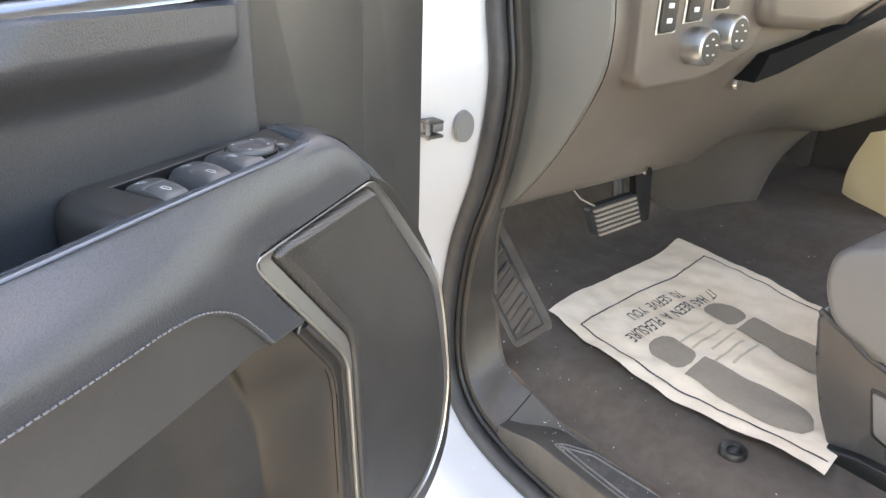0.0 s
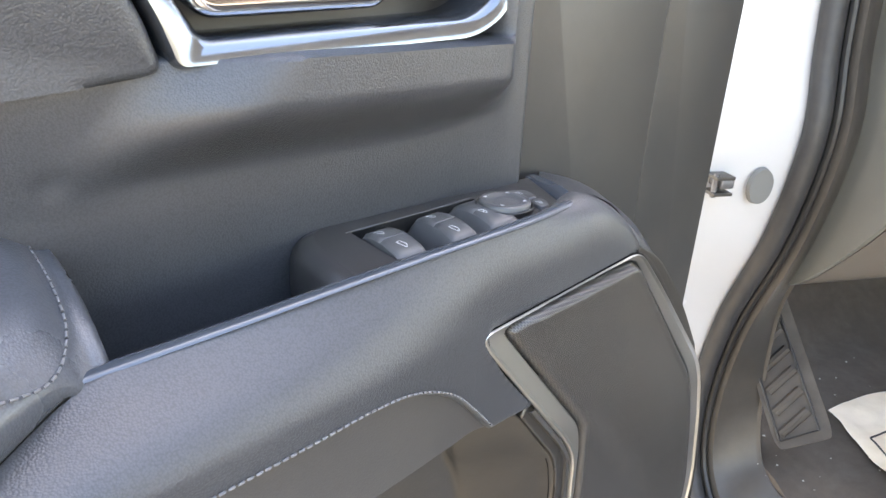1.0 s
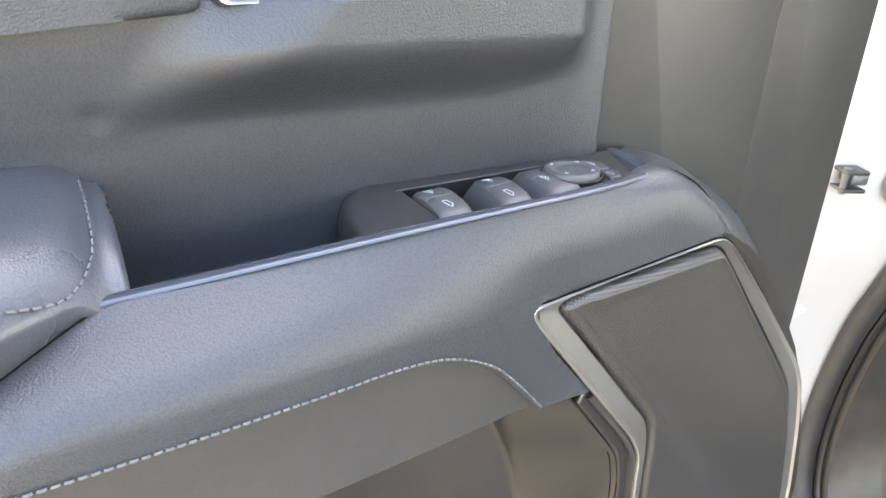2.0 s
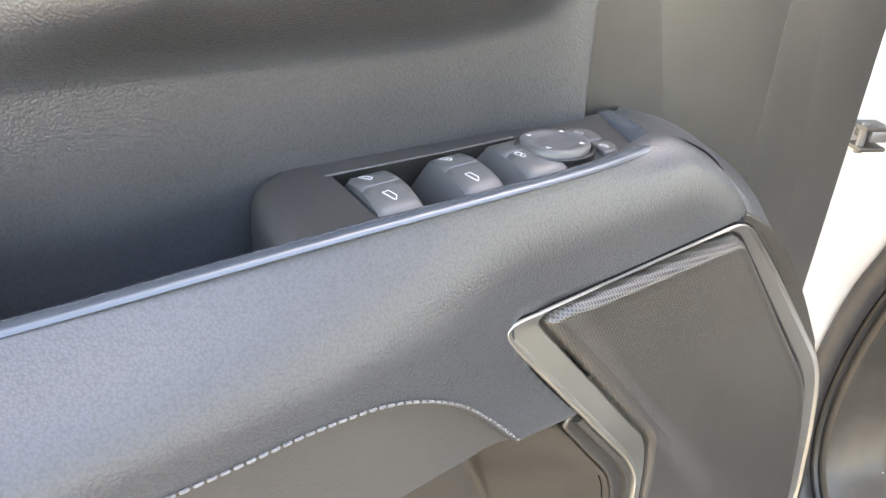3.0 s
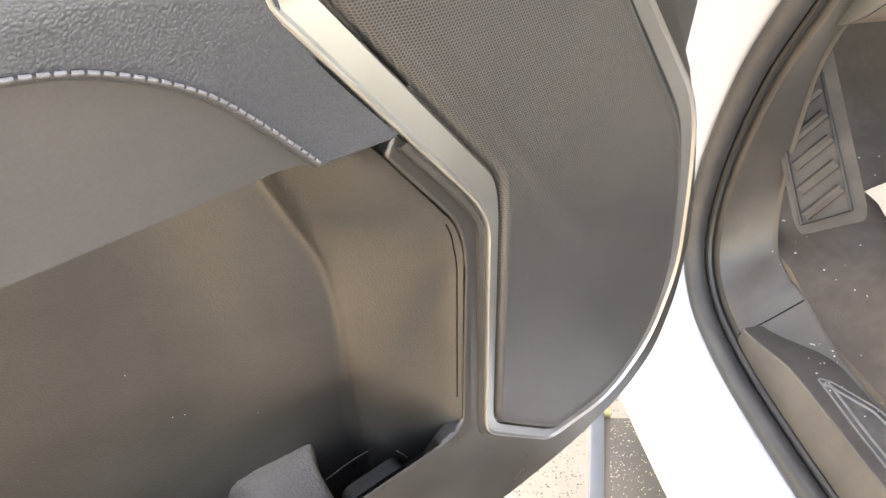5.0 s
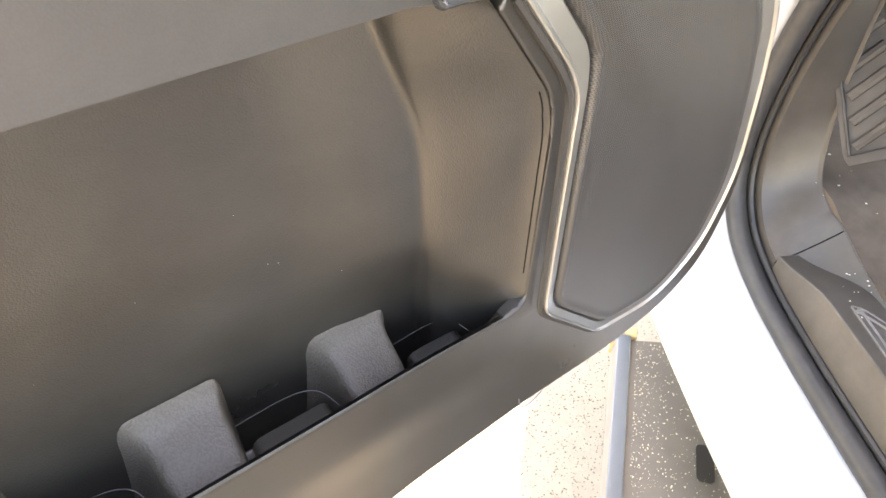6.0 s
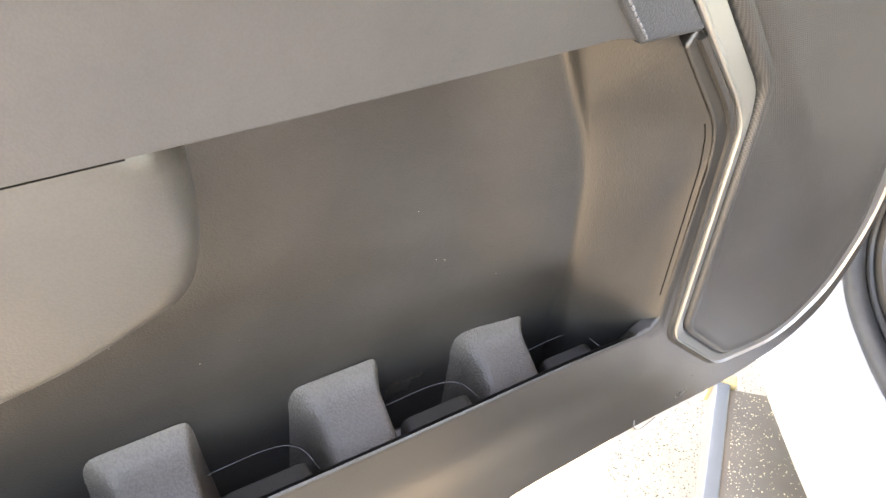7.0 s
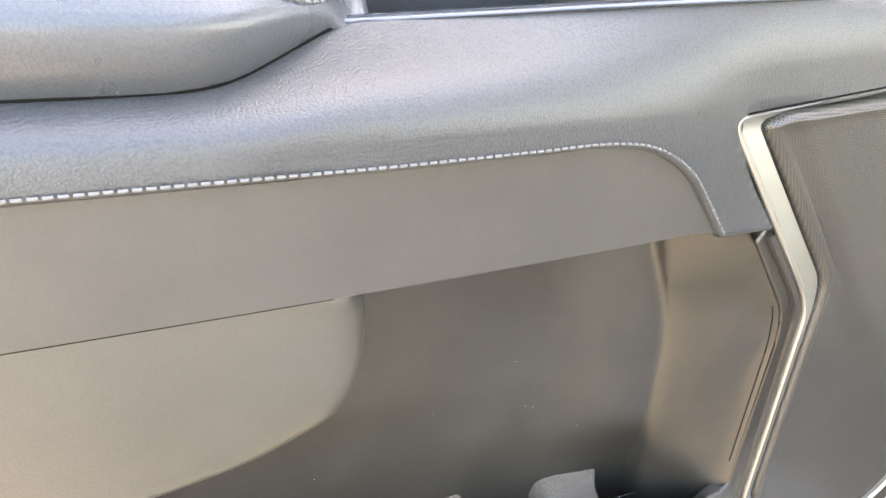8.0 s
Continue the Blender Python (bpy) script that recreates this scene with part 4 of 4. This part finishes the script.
# dashboard
prof = spline([(0.745, 1.36), (0.740, 1.44), (0.70, 1.468), (0.30, 1.475), (0.02, 1.465), (-0.09, 1.42), (-0.128, 1.33), (-0.134, 1.262), (-0.120, 1.205), (-0.066, 1.112), (-0.010, 1.040), (0.030, 1.000), (0.060, 0.998), (0.20, 1.03)], 5)
dash = thing("dashboard", "grey-brown plastic dashboard with light switches", "dashboard", TM)


def dash_row(r, sag=0.0, fwd=0.0):
    return [(r, p[0] + fwd, p[1] - sag * smooth(1.15, 1.0, p[1])) for p in prof]


tp("dash_body", loft([dash_row(0.128), dash_row(0.20), dash_row(0.34), dash_row(0.48), dash_row(0.60), dash_row(0.75, -0.02, 0.03), dash_row(0.95, -0.01, 0.04), dash_row(1.2, 0.02, 0.02), dash_row(1.73, 0.02, 0.02)], closed=False), DASH, dash, angle=60)
bm = bmesh.new()
bm.faces.new([bm.verts.new((0.118, p[0], p[1])) for p in prof])
got = bmesh.ops.extrude_face_region(bm, geom=bm.faces[:])
for v in [g for g in got["geom"] if isinstance(g, bmesh.types.BMVert)]:
    v.co.x = 0.126
tp("end_cover", bm, END, dash, "removable dash end cover")
pod = tp("switch_pod", slab(rounded([(0.160, 1.206), (0.310, 1.210), (0.425, 1.244), (0.440, 1.30), (0.440, 1.42), (0.150, 1.42)], [0.03, 0.03, 0.02, 0.02, 0.01, 0.01]), -0.152, -0.08, 0.010, 3), DASH, dash)
for r0, z0 in ((0.186, 1.278), (0.240, 1.290), (0.298, 1.304)):
    sw = tp("pod_switch", slab(rounded([(r0, z0), (r0 + 0.032, z0 + 0.002), (r0 + 0.032, 1.395), (r0, 1.395)], 0.004), -0.158, -0.145, 0.002), DARK, pod)
    tp("switch_frame", tube([(r0 - 0.002, -0.1535, 1.395), (r0 - 0.002, -0.1535, z0 - 0.002), (r0 + 0.034, -0.1535, z0), (r0 + 0.034, -0.1535, 1.395)], 0.0016, 6, up=Vector((0, 1, 0))), CHROME, sw)
    for z in (z0 + 0.012, z0 + 0.030, z0 + 0.05):
        tp("switch_mark", box(r0 + 0.010, r0 + 0.020, -0.1592, -0.158, z, z + 0.006), ICON, sw)


def knob(r, z):
    rings = []
    for f, q in ((-0.148, 0.0245), (-0.176, 0.0240), (-0.1800, 0.0232), (-0.1820, 0.0205)):
        rings.append([(r + (q - 0.0009 * (i % 2)) * math.cos(2 * math.pi * i / 48), f, z + (q - 0.0009 * (i % 2)) * math.sin(2 * math.pi * i / 48)) for i in range(48)])
    return loft(rings)


for r, z in ((0.266, 1.259), (0.328, 1.274)):
    kn = tp("light_knob", knob(r, z), CHROME, pod, "chrome-rimmed light knob")
    tp("knob_face", oval(r, -0.1823, z, 0.0195, 0.0195), DARK, kn)
    for a in range(5):
        q = a * 1.25 + 0.3
        tp("knob_mark", box(r + 0.011 * math.cos(q) - 0.002, r + 0.011 * math.cos(q) + 0.002, -0.1833, -0.1823, z + 0.011 * math.sin(q) - 0.001, z + 0.011 * math.sin(q) + 0.001), ICON, kn)
for r, f, z in ((0.420, 0.004, 1.018), (0.452, -0.112, 1.186)):
    tp("screw_cap", oval(r, f - 0.012, z, 0.008, 0.008, 14), BRIGHT, dash)
# steering column shroud
column = thing("steering_column", "grey plastic steering column shroud", "steering column", TM)
tp("shroud", slab(rounded([(0.400, 1.278), (0.60, 1.264), (0.80, 1.312), (0.82, 1.45), (0.400, 1.45)], 0.04, 5), -0.175, 0.0, 0.02, 4), DASH, column)
# black slab stands in for the deep shade in the gap under the shroud
tp("shroud_gap_shade", slab([(0.447, 1.193), (0.475, 1.232), (0.60, 1.252), (0.75, 1.270), (0.95, 1.310), (0.95, 1.298), (0.75, 1.254), (0.60, 1.220), (0.52, 1.203)], -0.150, -0.05), VOID, column)

# centre tunnel
tunnel = thing("centre_tunnel", "grey plastic cover of the centre tunnel", "console", TM)
floor_line = [(0.86, 0.66), (0.875, 0.50), (0.92, 0.37), (0.99, 0.30), (1.075, 0.225), (1.13, 0.215), (1.17, 0.26), (1.19, 0.40), (1.20, 0.66)]
waist_line = [(0.80, 0.66), (0.82, 0.48), (0.88, 0.36), (0.98, 0.28), (1.10, 0.215), (1.19, 0.21), (1.24, 0.27), (1.27, 0.40), (1.28, 0.66)]
brow_line = [(0.74, 0.66), (0.76, 0.46), (0.84, 0.33), (0.97, 0.24), (1.16, 0.17), (1.32, 0.17), (1.38, 0.25), (1.40, 0.40), (1.42, 0.66)]
rows = []
for z, t in ((0.69, 0.0), (0.74, 0.12), (0.79, 0.5), (0.83, 0.85), (0.87, 1.15), (0.91, 1.5), (0.96, 2.0), (1.04, 2.4)):
    a, b, k = (floor_line, waist_line, t) if t <= 1 else (waist_line, brow_line, t - 1)
    rows.append([(p[0] + k * (q[0] - p[0]), p[1] + k * (q[1] - p[1]), z) for p, q in zip(spline([(u, w, 0) for u, w in a], 5), spline([(u, w, 0) for u, w in b], 5))])
tp("tunnel_cover", loft([[(a + 0.065, b - 0.02, z) for a, b, z in row] for row in rows], closed=False), DASH, tunnel, angle=70)

# carpet: floor that rises to the toe board
def carpet_z(r, f):
    z = 0.705 + 0.30 * smooth(0.28, 0.62, f) + 0.004 * noise.noise((r * 9, f * 9, 0))
    z -= 0.035 * (1 - smooth(0.17, 0.24, r)) * (1 - smooth(-0.10, 0.02, f))
    return z + 0.05 * smooth(0.95, 1.15, r) * (1 - smooth(0.2, 0.5, f))


carpet = tp("carpet", surf(lambda u, v: (max(u, 0.146), v, carpet_z(u, v) - (0.12 if u < 0.14 else 0.0)), [0.13, 0.146, 0.152] + [0.17 + i * 0.03 for i in range(53)], [-1.3 + i * 0.035 for i in range(58)]), CARPET, None, "", 60)
carpet.matrix_world = TM
tagged(carpet, "dark brown-black cab carpet with crumbs", "carpet", kind="structure")
fire = tp("firewall", box(0.10, 1.75, 0.665, 0.72, 0.60, 1.452), DARK, None)
fire.matrix_world = TM
tagged(fire, "dark padded firewall behind the dashboard", "wall", kind="structure")

# brake pedal
pedal = thing("brake_pedal", "black rubber brake pedal on a steel arm", "pedal", TM)
PR, PF, PZ = 0.590, 0.17, 0.840


def on_pedal(u, v, h):
    """A place on the pad: u across it, v up it, h out of it."""
    return (0.521 + 0.154 * u - 0.036 * v, PF - h, 0.803 + 0.006 * u + 0.076 * v)


bm = level(rounded([(0, 0), (1, 0), (1, 1), (0, 1)], 0.16, 5), -0.016, 0.0, 0.0)
for v in bm.verts:
    v.co = on_pedal(v.co.x, v.co.y, v.co.z)
pad = tp("pedal_pad", bm, RUBBER, pedal)
TREAD = mat("worn_tread", (0.30, 0.25, 0.20), 0.6, var=0.2, scale=80, dust=0.2)
for i in range(6):
    v0 = 0.09 + i * 0.155
    bm = level(rounded([(0.06, v0 - 0.035), (0.94, v0 - 0.035), (0.94, v0 + 0.045), (0.06, v0 + 0.045)], 0.03, 3), -0.002, 0.0045, 0.0)
    for v in bm.verts:
        v.co = on_pedal(v.co.x, v.co.y, v.co.z)
    tp("tread_rib", bm, TREAD, pad)
tp("pedal_arm", tube([(PR + 0.02, PF + 0.02, PZ), (PR + 0.03, PF + 0.05, PZ + 0.12), (PR + 0.03, PF + 0.09, PZ + 0.3)], 0.012, 8), DARK, pedal)
rod = thing("pedal_rod", "thin bright steel rod under the dashboard", "rod", TM)
tp("rod", tube([(0.385, 0.145, 0.960), (0.44, 0.158, 0.914), (0.498, 0.168, 0.884)], 0.0032, 6), BRIGHT, rod)
gas = thing("accelerator_pedal", "narrow black plastic accelerator pedal", "pedal", TM)
tp("pedal_pad", slab(rounded([(0.672, 0.80), (0.722, 0.795), (0.700, 0.96), (0.640, 0.97)], 0.015), 0.185, 0.205, 0.004), DARK, gas)

# foot rest
rest = thing("foot_rest", "ribbed black plastic foot rest on the carpet", "foot rest", TM)
R0, RU, RV = Vector((0.140, 0.002, 0.765)), Vector((0.040, -0.022, 0.027)), Vector((0.000, 0.114, 0.108))
RN = RU.cross(RV).normalized()


def rest_quad(u0, u1, v0, v1, h):
    bm = slab(rounded([(u0, v0), (u1, v0), (u1, v1), (u0, v1)], 0.16), -h, 0.012, 0.0)
    for v in bm.verts:
        v.co = R0 + RU * v.co.x + RV * v.co.z - RN * v.co.y
    return bm


tp("rest_plate", rest_quad(-0.14, 1.30, -0.07, 1.42, 0.0), REST, rest)
for i in range(5):
    tp("rest_rib", tube([R0 + RU * 0.10 + RV * (0.06 + 0.19 * i) + RN * 0.001, R0 + RU * 0.9 + RV * (0.20 + 0.19 * i) + RN * 0.001], 0.0065, 8), REST, rest)
tp("rest_rim", tube([R0 + RU * a + RV * b + RN * 0.002 for a, b in ((0, 0), (1, 0.02), (1, 1.2), (0, 1.15))], 0.0022, 6, closed=True), RUBBER, rest)

# paper mat with print
PM = thing("paper_mat", "creased paper floor mat printed with two shoe soles", "floor mat", TM)
A, B, C, D = (Vector(p) for p in ((0.324, 0.104), (0.862, 0.184), (0.790, -0.372), (0.311, -0.446)))


def on_mat(u, v, lift=0.0):
    p = (A * (1 - u) + B * u) * (1 - v) + (D * (1 - u) + C * u) * v
    p = p + Vector((-0.030 * math.sin(math.pi * min(1, v * 1.05)) * (1 - u), 0.010 * math.sin(7 * u) * (1 - v)))
    return (p.x, p.y, carpet_z(p.x, p.y) + 0.013 + lift + 0.008 * noise.noise((p.x * 7, p.y * 7, 3)) + 0.0045 * noise.noise((p.x * 22, p.y * 22, 8)) + 0.0015 * abs(noise.noise((p.x * 55, p.y * 55, 5))))


sheet = tp("sheet", surf(on_mat, [i / 80 for i in range(81)], [i / 80 for i in range(81)]), PAPER, PM, angle=80)


def band_on(points, w, material, name="printed_line", lift=0.0012):
    rows = []
    pts = [Vector(p) for p in points]
    for i, p in enumerate(pts):
        d = (pts[min(i + 1, len(pts) - 1)] - pts[max(i - 1, 0)]).normalized()
        n = Vector((-d.y, d.x)) * w / 2
        rows.append([on_mat(*(p + n), lift), on_mat(*(p - n), lift)])
    return tp(name, loft(rows, closed=False), material, PM)


for a, b in (((0.05, 0.15), (0.94, 0.17)), ((0.05, 0.15), (0.06, 0.99)), ((0.94, 0.17), (0.95, 0.99))):
    band_on([Vector(a).lerp(Vector(b), i / 40) for i in range(41)], 0.007, INK_DARK)


def sole(u, v, length, wide, blunt, name):
    """A printed shape: wide gives its half width along its length, blunt squares its start."""
    rows = []
    for k in range(25):
        t = k / 24
        end = math.sqrt(max(0.0, 1 - max(0.0, (t - 0.72) / 0.28) ** 2)) * (math.sqrt(max(0.0, 1 - max(0.0, (0.3 - t) / 0.3) ** 2)) if not blunt else 1.0)
        w = (wide[0] + (wide[1] - wide[0]) * smooth(0.0, 0.75, t)) * end + 0.001
        rows.append([on_mat(u - 0.06 * t * length - w + 2 * w * j / 6, v + length * t, 0.0016) for j in range(7)])
    return tp(name, loft(rows, closed=False), INK, PM)


for u, v in ((0.195, 0.385), (0.590, 0.365)):
    sole(u + 0.020, v - 0.002, 0.155, (0.074, 0.070), False, "printed_heel")
    sole(u + 0.010, v + 0.164, 0.370, (0.070, 0.094), True, "printed_sole")


def words(text, u0, v0, width, height, material=INK_DARK):
    """Printed words on the sheet, read from the far side; u0 is where they begin."""
    cu = bpy.data.curves.new("words", "FONT")
    cu.body = text
    ob = new("words", cu)
    bpy.context.view_layer.update()
    me = bpy.data.meshes.new_from_object(ob)
    bpy.data.objects.remove(ob)
    xs2, ys2 = [v.co.x for v in me.vertices], [v.co.y for v in me.vertices]
    bm = bmesh.new()
    bm.from_mesh(me)
    bpy.data.meshes.remove(me)
    bmesh.ops.triangulate(bm, faces=bm.faces[:])
    for v in bm.verts:
        a = (v.co.x - min(xs2)) / (max(xs2) - min(xs2))
        b = (v.co.y - min(ys2)) / (max(ys2) - min(ys2))
        v.co = on_mat(u0 - width * a, v0 + height * b, 0.0018)
    return tp("printed_line_of_text", bm, material, PM)


words("IT  HAS  BEEN  A  PLEASURE", 0.705, 0.305, 0.57, 0.050)
words("TO  SERVE  YOU", 0.580, 0.228, 0.33, 0.048)
FADED = mat("faded_ink", (0.62, 0.51, 0.36), 0.9, var=0.2, scale=60)
for i in range(5):
    band_on([Vector((0.50 - 0.02 * (i % 2) - (0.22 - 0.03 * (i % 3)) * j / 8, 0.45 + 0.045 * i)) for j in range(9)], 0.010, FADED, "faded_line")

# driver's seat front corner
seat = thing("driver_seat", "grey vinyl driver's seat with plastic side trim", "seat", TM)
def across(poly, r0, r1, bev, seg=5):
    """Side outline in f and z, reaching from r0 to r1."""
    bm = slab(poly, r0, r1, bev, seg)
    for v in bm.verts:
        v.co = Vector((v.co.y, v.co.x, v.co.z))
    return bm


tp("seat_cushion", across(rounded([(-0.375, 0.905), (-0.350, 0.955), (-0.352, 1.010), (-0.43, 1.045), (-0.95, 1.02), (-0.95, 0.85), (-0.46, 0.872)], [0.02, 0.04, 0.04, 0.06, 0.02, 0.02, 0.02], 6), 0.372, 0.98, 0.045, 7), SEAT, seat, angle=70)
base = tp("seat_base", across(rounded([(-0.415, 0.703), (-0.376, 0.80), (-0.350, 0.900), (-0.362, 0.912), (-0.455, 0.874), (-0.95, 0.84), (-0.95, 0.703)], [0.02, 0.05, 0.012, 0.01, 0.03, 0.01, 0.01], 6), 0.385, 0.97, 0.016, 5), BASE, seat, angle=70)
tp("base_rim", tube(spline([(0.60, -0.352, 0.905), (0.42, -0.352, 0.905), (0.392, -0.362, 0.906), (0.387, -0.40, 0.893), (0.386, -0.455, 0.869), (0.386, -0.60, 0.858)], 6), 0.006, 8), BASE, base)
tp("button_recess", across(rounded([(-0.443, 0.836), (-0.56, 0.828), (-0.56, 0.735), (-0.462, 0.764)], 0.006), 0.3835, 0.40, 0.0015, 2), DARK, base)
tp("seat_button", across(rounded([(-0.448, 0.830), (-0.55, 0.823), (-0.55, 0.742), (-0.466, 0.769)], 0.006), 0.381, 0.39, 0.002, 2), SEAT, base)
tp("seat_foot", across(rounded([(-0.425, 0.703), (-0.410, 0.718), (-0.46, 0.730), (-0.60, 0.735), (-0.60, 0.703)], 0.008), 0.368, 0.384, 0.004, 3), DARK, seat)
# round clip that holds the carpet
clip = thing("floor_clip", "round black plastic clip in the carpet", "clip", TM)
tp("clip_disc", disc(0.266, -0.337, [(0.020, 0.700), (0.020, 0.7115), (0.0185, 0.7135), (0.011, 0.7125), (0.009, 0.7105), (0.007, 0.7125), (0.004, 0.7135)]), DARK, clip)

# passenger's side: second paper mat, then unseen far door, roof and rear wall of the cab
far_mat = thing("passenger_paper_mat", "cream paper mat on the passenger floor", "floor mat", TM)
corners = [Vector(c) for c in ((1.46, 0.085, 0.758), (1.34, -0.095, 0.758), (1.46, -0.15, 1.03), (1.52, 0.085, 0.925))]
tp("sheet", surf(lambda u, v: tuple((corners[0].lerp(corners[1], u)).lerp(corners[3].lerp(corners[2], u), v) + Vector((0, 0.01 * math.sin(6 * u + 4 * v), 0))), [i / 8 for i in range(9)], [i / 8 for i in range(9)]), TAN, far_mat, angle=80)
# closed shell out of view, added to keep sun off the cab floor
shell = thing("unseen_cab_shell", "unseen white pickup roof and sides, added to block sunlight", "pickup roof", TM)
tp("roof", slab(rounded([(0.16, 1.86), (0.30, 1.93), (1.40, 1.93), (1.56, 1.86), (1.40, 1.90), (0.30, 1.90)], 0.02), 0.16, -2.0), WHITE, shell)
tp("far_door", box(1.715, 1.78, -1.3, 0.75, 0.5, 1.14, 0.01), DASH, shell)
# unseen post, added to stop a streak of sun on the passenger's carpet
tp("far_sun_block", box(1.655, 1.714, 0.30, 0.664, 0.5, 1.60, 0.01), DASH, shell)
tp("rear_wall", box(0.1, 1.72, -1.95, -1.90, 0.6, 1.30, 0.01), DASH, shell)
# unseen flank, side glass and bed side, added to cut light on the door
tp("centre_pillar", loft([[(r, f - 0.04 * smooth(1.25, 1.86, z), z) for r, f in ((-0.055 + 0.20 * smooth(1.25, 1.86, z), -1.16), (0.075 + 0.14 * smooth(1.25, 1.86, z), -1.17), (0.075 + 0.14 * smooth(1.25, 1.86, z), -1.30), (-0.055 + 0.20 * smooth(1.25, 1.86, z), -1.32))] for z in (0.52, 0.9, 1.25, 1.45, 1.65, 1.87)], cap=True), WHITE, shell)
tp("rear_side", loft([[(-0.035, f, 0.44), (-0.062, f, 0.56), (-0.072, f, 0.85), (-0.066, f, 1.10), (-0.050, f, 1.22), (0.0, f, 1.25)] for f in (-1.322, -1.6, -2.0, -2.34)], closed=False), WHITE, shell)
tp("rear_glass", loft([[(-0.02, f, 1.245), (0.05, f - 0.01, 1.55), (0.145, f - 0.02, 1.86)] for f in (-1.325, -1.7, -2.0, -2.30)], closed=False), DARK, shell, "unseen opaque black side glass")
tp("bed_side", loft([[(-0.035, f, 0.46), (-0.062, f, 0.58), (-0.078, f, 0.85), (-0.074, f, 1.14), (-0.055, f, 1.23), (0.01, f, 1.24), (0.01, f, 0.6)] for f in (-2.36, -2.8, -3.4, -4.05)], closed=False), WHITE, shell)
glass = tp("windscreen", loft([[(0.18, 0.62, 1.45), (1.62, 0.62, 1.45)], [(0.28, 0.05, 1.89), (1.48, 0.05, 1.89)]], closed=False), GLASS, shell)
glass.visible_shadow = False

# running board
board = thing("running_board", "dusty black running board with a grey edge strip", "running board")
edge_a, edge_b = Vector((0.803, 0.418)), Vector((0.596, 0.240))
run = (edge_b - edge_a).normalized()
far = edge_b + run * 0.9
side = Vector((-run.y, run.x))
side = side if side.y > 0 else -side


def along(p, w):
    return tuple(p + side * w)


part("board", level([along(edge_a, -0.006), along(far, -0.006), along(far, -0.17), along(edge_a - run * 0.03, -0.17)], 0.36, 0.396, 0.003), STEP, board)
part("edge_strip", level([along(edge_a - run * 0.005, 0.011), along(edge_a - run * 0.005, -0.011), along(far, -0.011), along(far, 0.011)], 0.352, 0.402, 0.003), STRIP, board, "grey-blue edge strip")
part("end_cap", level([along(edge_a - run * 0.022, 0.016), along(edge_a - run * 0.022, -0.02), along(edge_a - run * 0.004, -0.02), along(edge_a - run * 0.004, 0.016)], 0.35, 0.404, 0.004), mat("amber_plastic", (0.40, 0.31, 0.16), 0.6), board, "amber end cap")
for d, w in ((0.19, -0.118), (0.31, -0.085), (0.40, -0.10)):
    c = edge_a + run * d + side * w
    part("step_slot", level(rounded([tuple(c + run * a + side * b) for a, b in ((-0.028, -0.012), (0.028, -0.012), (0.028, 0.012), (-0.028, 0.012))], 0.008), 0.39, 0.3972, 0.0), DARK, board)


def scatter(name, spots, size, material, label, category, flat=0.6):
    """Loose grains, each a small uneven pebble, as one heap."""
    rng = random.Random(len(name) + len(spots))
    verts, faces = [], []
    for x, y, z in spots:
        r = size * (0.5 + rng.random() ** 2 * 1.3)
        q = rng.random() * 6.28
        base = len(verts)
        for k in range(5):
            a = q + k * 1.2566
            w = r * (0.7 + 0.5 * rng.random())
            verts.append((x + w * math.cos(a), y + w * math.sin(a) * 0.8, z))
        verts.append((x, y, z + r * flat))
        for k in range(5):
            faces.append((base + k, base + (k + 1) % 5, base + 5))
    me = bpy.data.meshes.new(name)
    me.from_pydata(verts, [], faces)
    me.materials.append(material)
    return tagged(new(name, me), label, category, kind="stuff")


rng = random.Random(7)
CRUMB = mat("crumbs", (0.55, 0.52, 0.46), 0.9, var=0.3, scale=300)
PEBBLE = mat("pebbles", (0.11, 0.10, 0.075), 0.9, var=0.5, scale=60)
SAND = mat("sand", (0.50, 0.42, 0.30), 0.9, var=0.35, scale=500)
spots = []
for i in range(1500):
    d, w = rng.random() * 0.6, -0.02 - 0.13 * rng.random() ** 1.5
    c = edge_a + run * d + side * w
    spots.append((c.x, c.y, 0.3965))
scatter("board_grit", spots, 0.0009, SAND, "loose sand grains lying on the running board", "sand")
spots = []
for i in range(9000):
    spots.append((0.3 + rng.random() * 1.1, 0.35 + rng.random() * 0.5, 0.004))
scatter("yard_grit", spots, 0.0015, PEBBLE, "small dark stones scattered over the pale yard", "gravel")
spots = [bow_at(x, wall_y(x, z) - 0.0003, z) for x, z in ((0.087, 0.928), (0.110, 0.936), (0.165, 0.965), (0.235, 0.957), (0.241, 0.955), (0.222, 1.000), (0.276, 0.938), (0.048, 0.960))]
scatter("pocket_lint", spots, 0.0004, CRUMB, "pale specks of lint inside the map pocket", "lint", 1.0)
spots = []
for i in range(130):
    r, f = 0.13 + 0.9 * rng.random() ** 1.8, -0.5 + 0.75 * rng.random()
    q = TM @ Vector((r, f, carpet_z(r, f) + 0.001))
    spots.append(tuple(q))
for i in range(60):
    q = TM @ Vector((0.105 + 0.06 * rng.random(), -0.09 - 0.45 * rng.random() ** 1.5, 0.6607))
    spots.append(tuple(q))
scatter("floor_crumbs", spots, 0.0016, CRUMB, "pale crumbs scattered over the dark carpet", "crumbs")
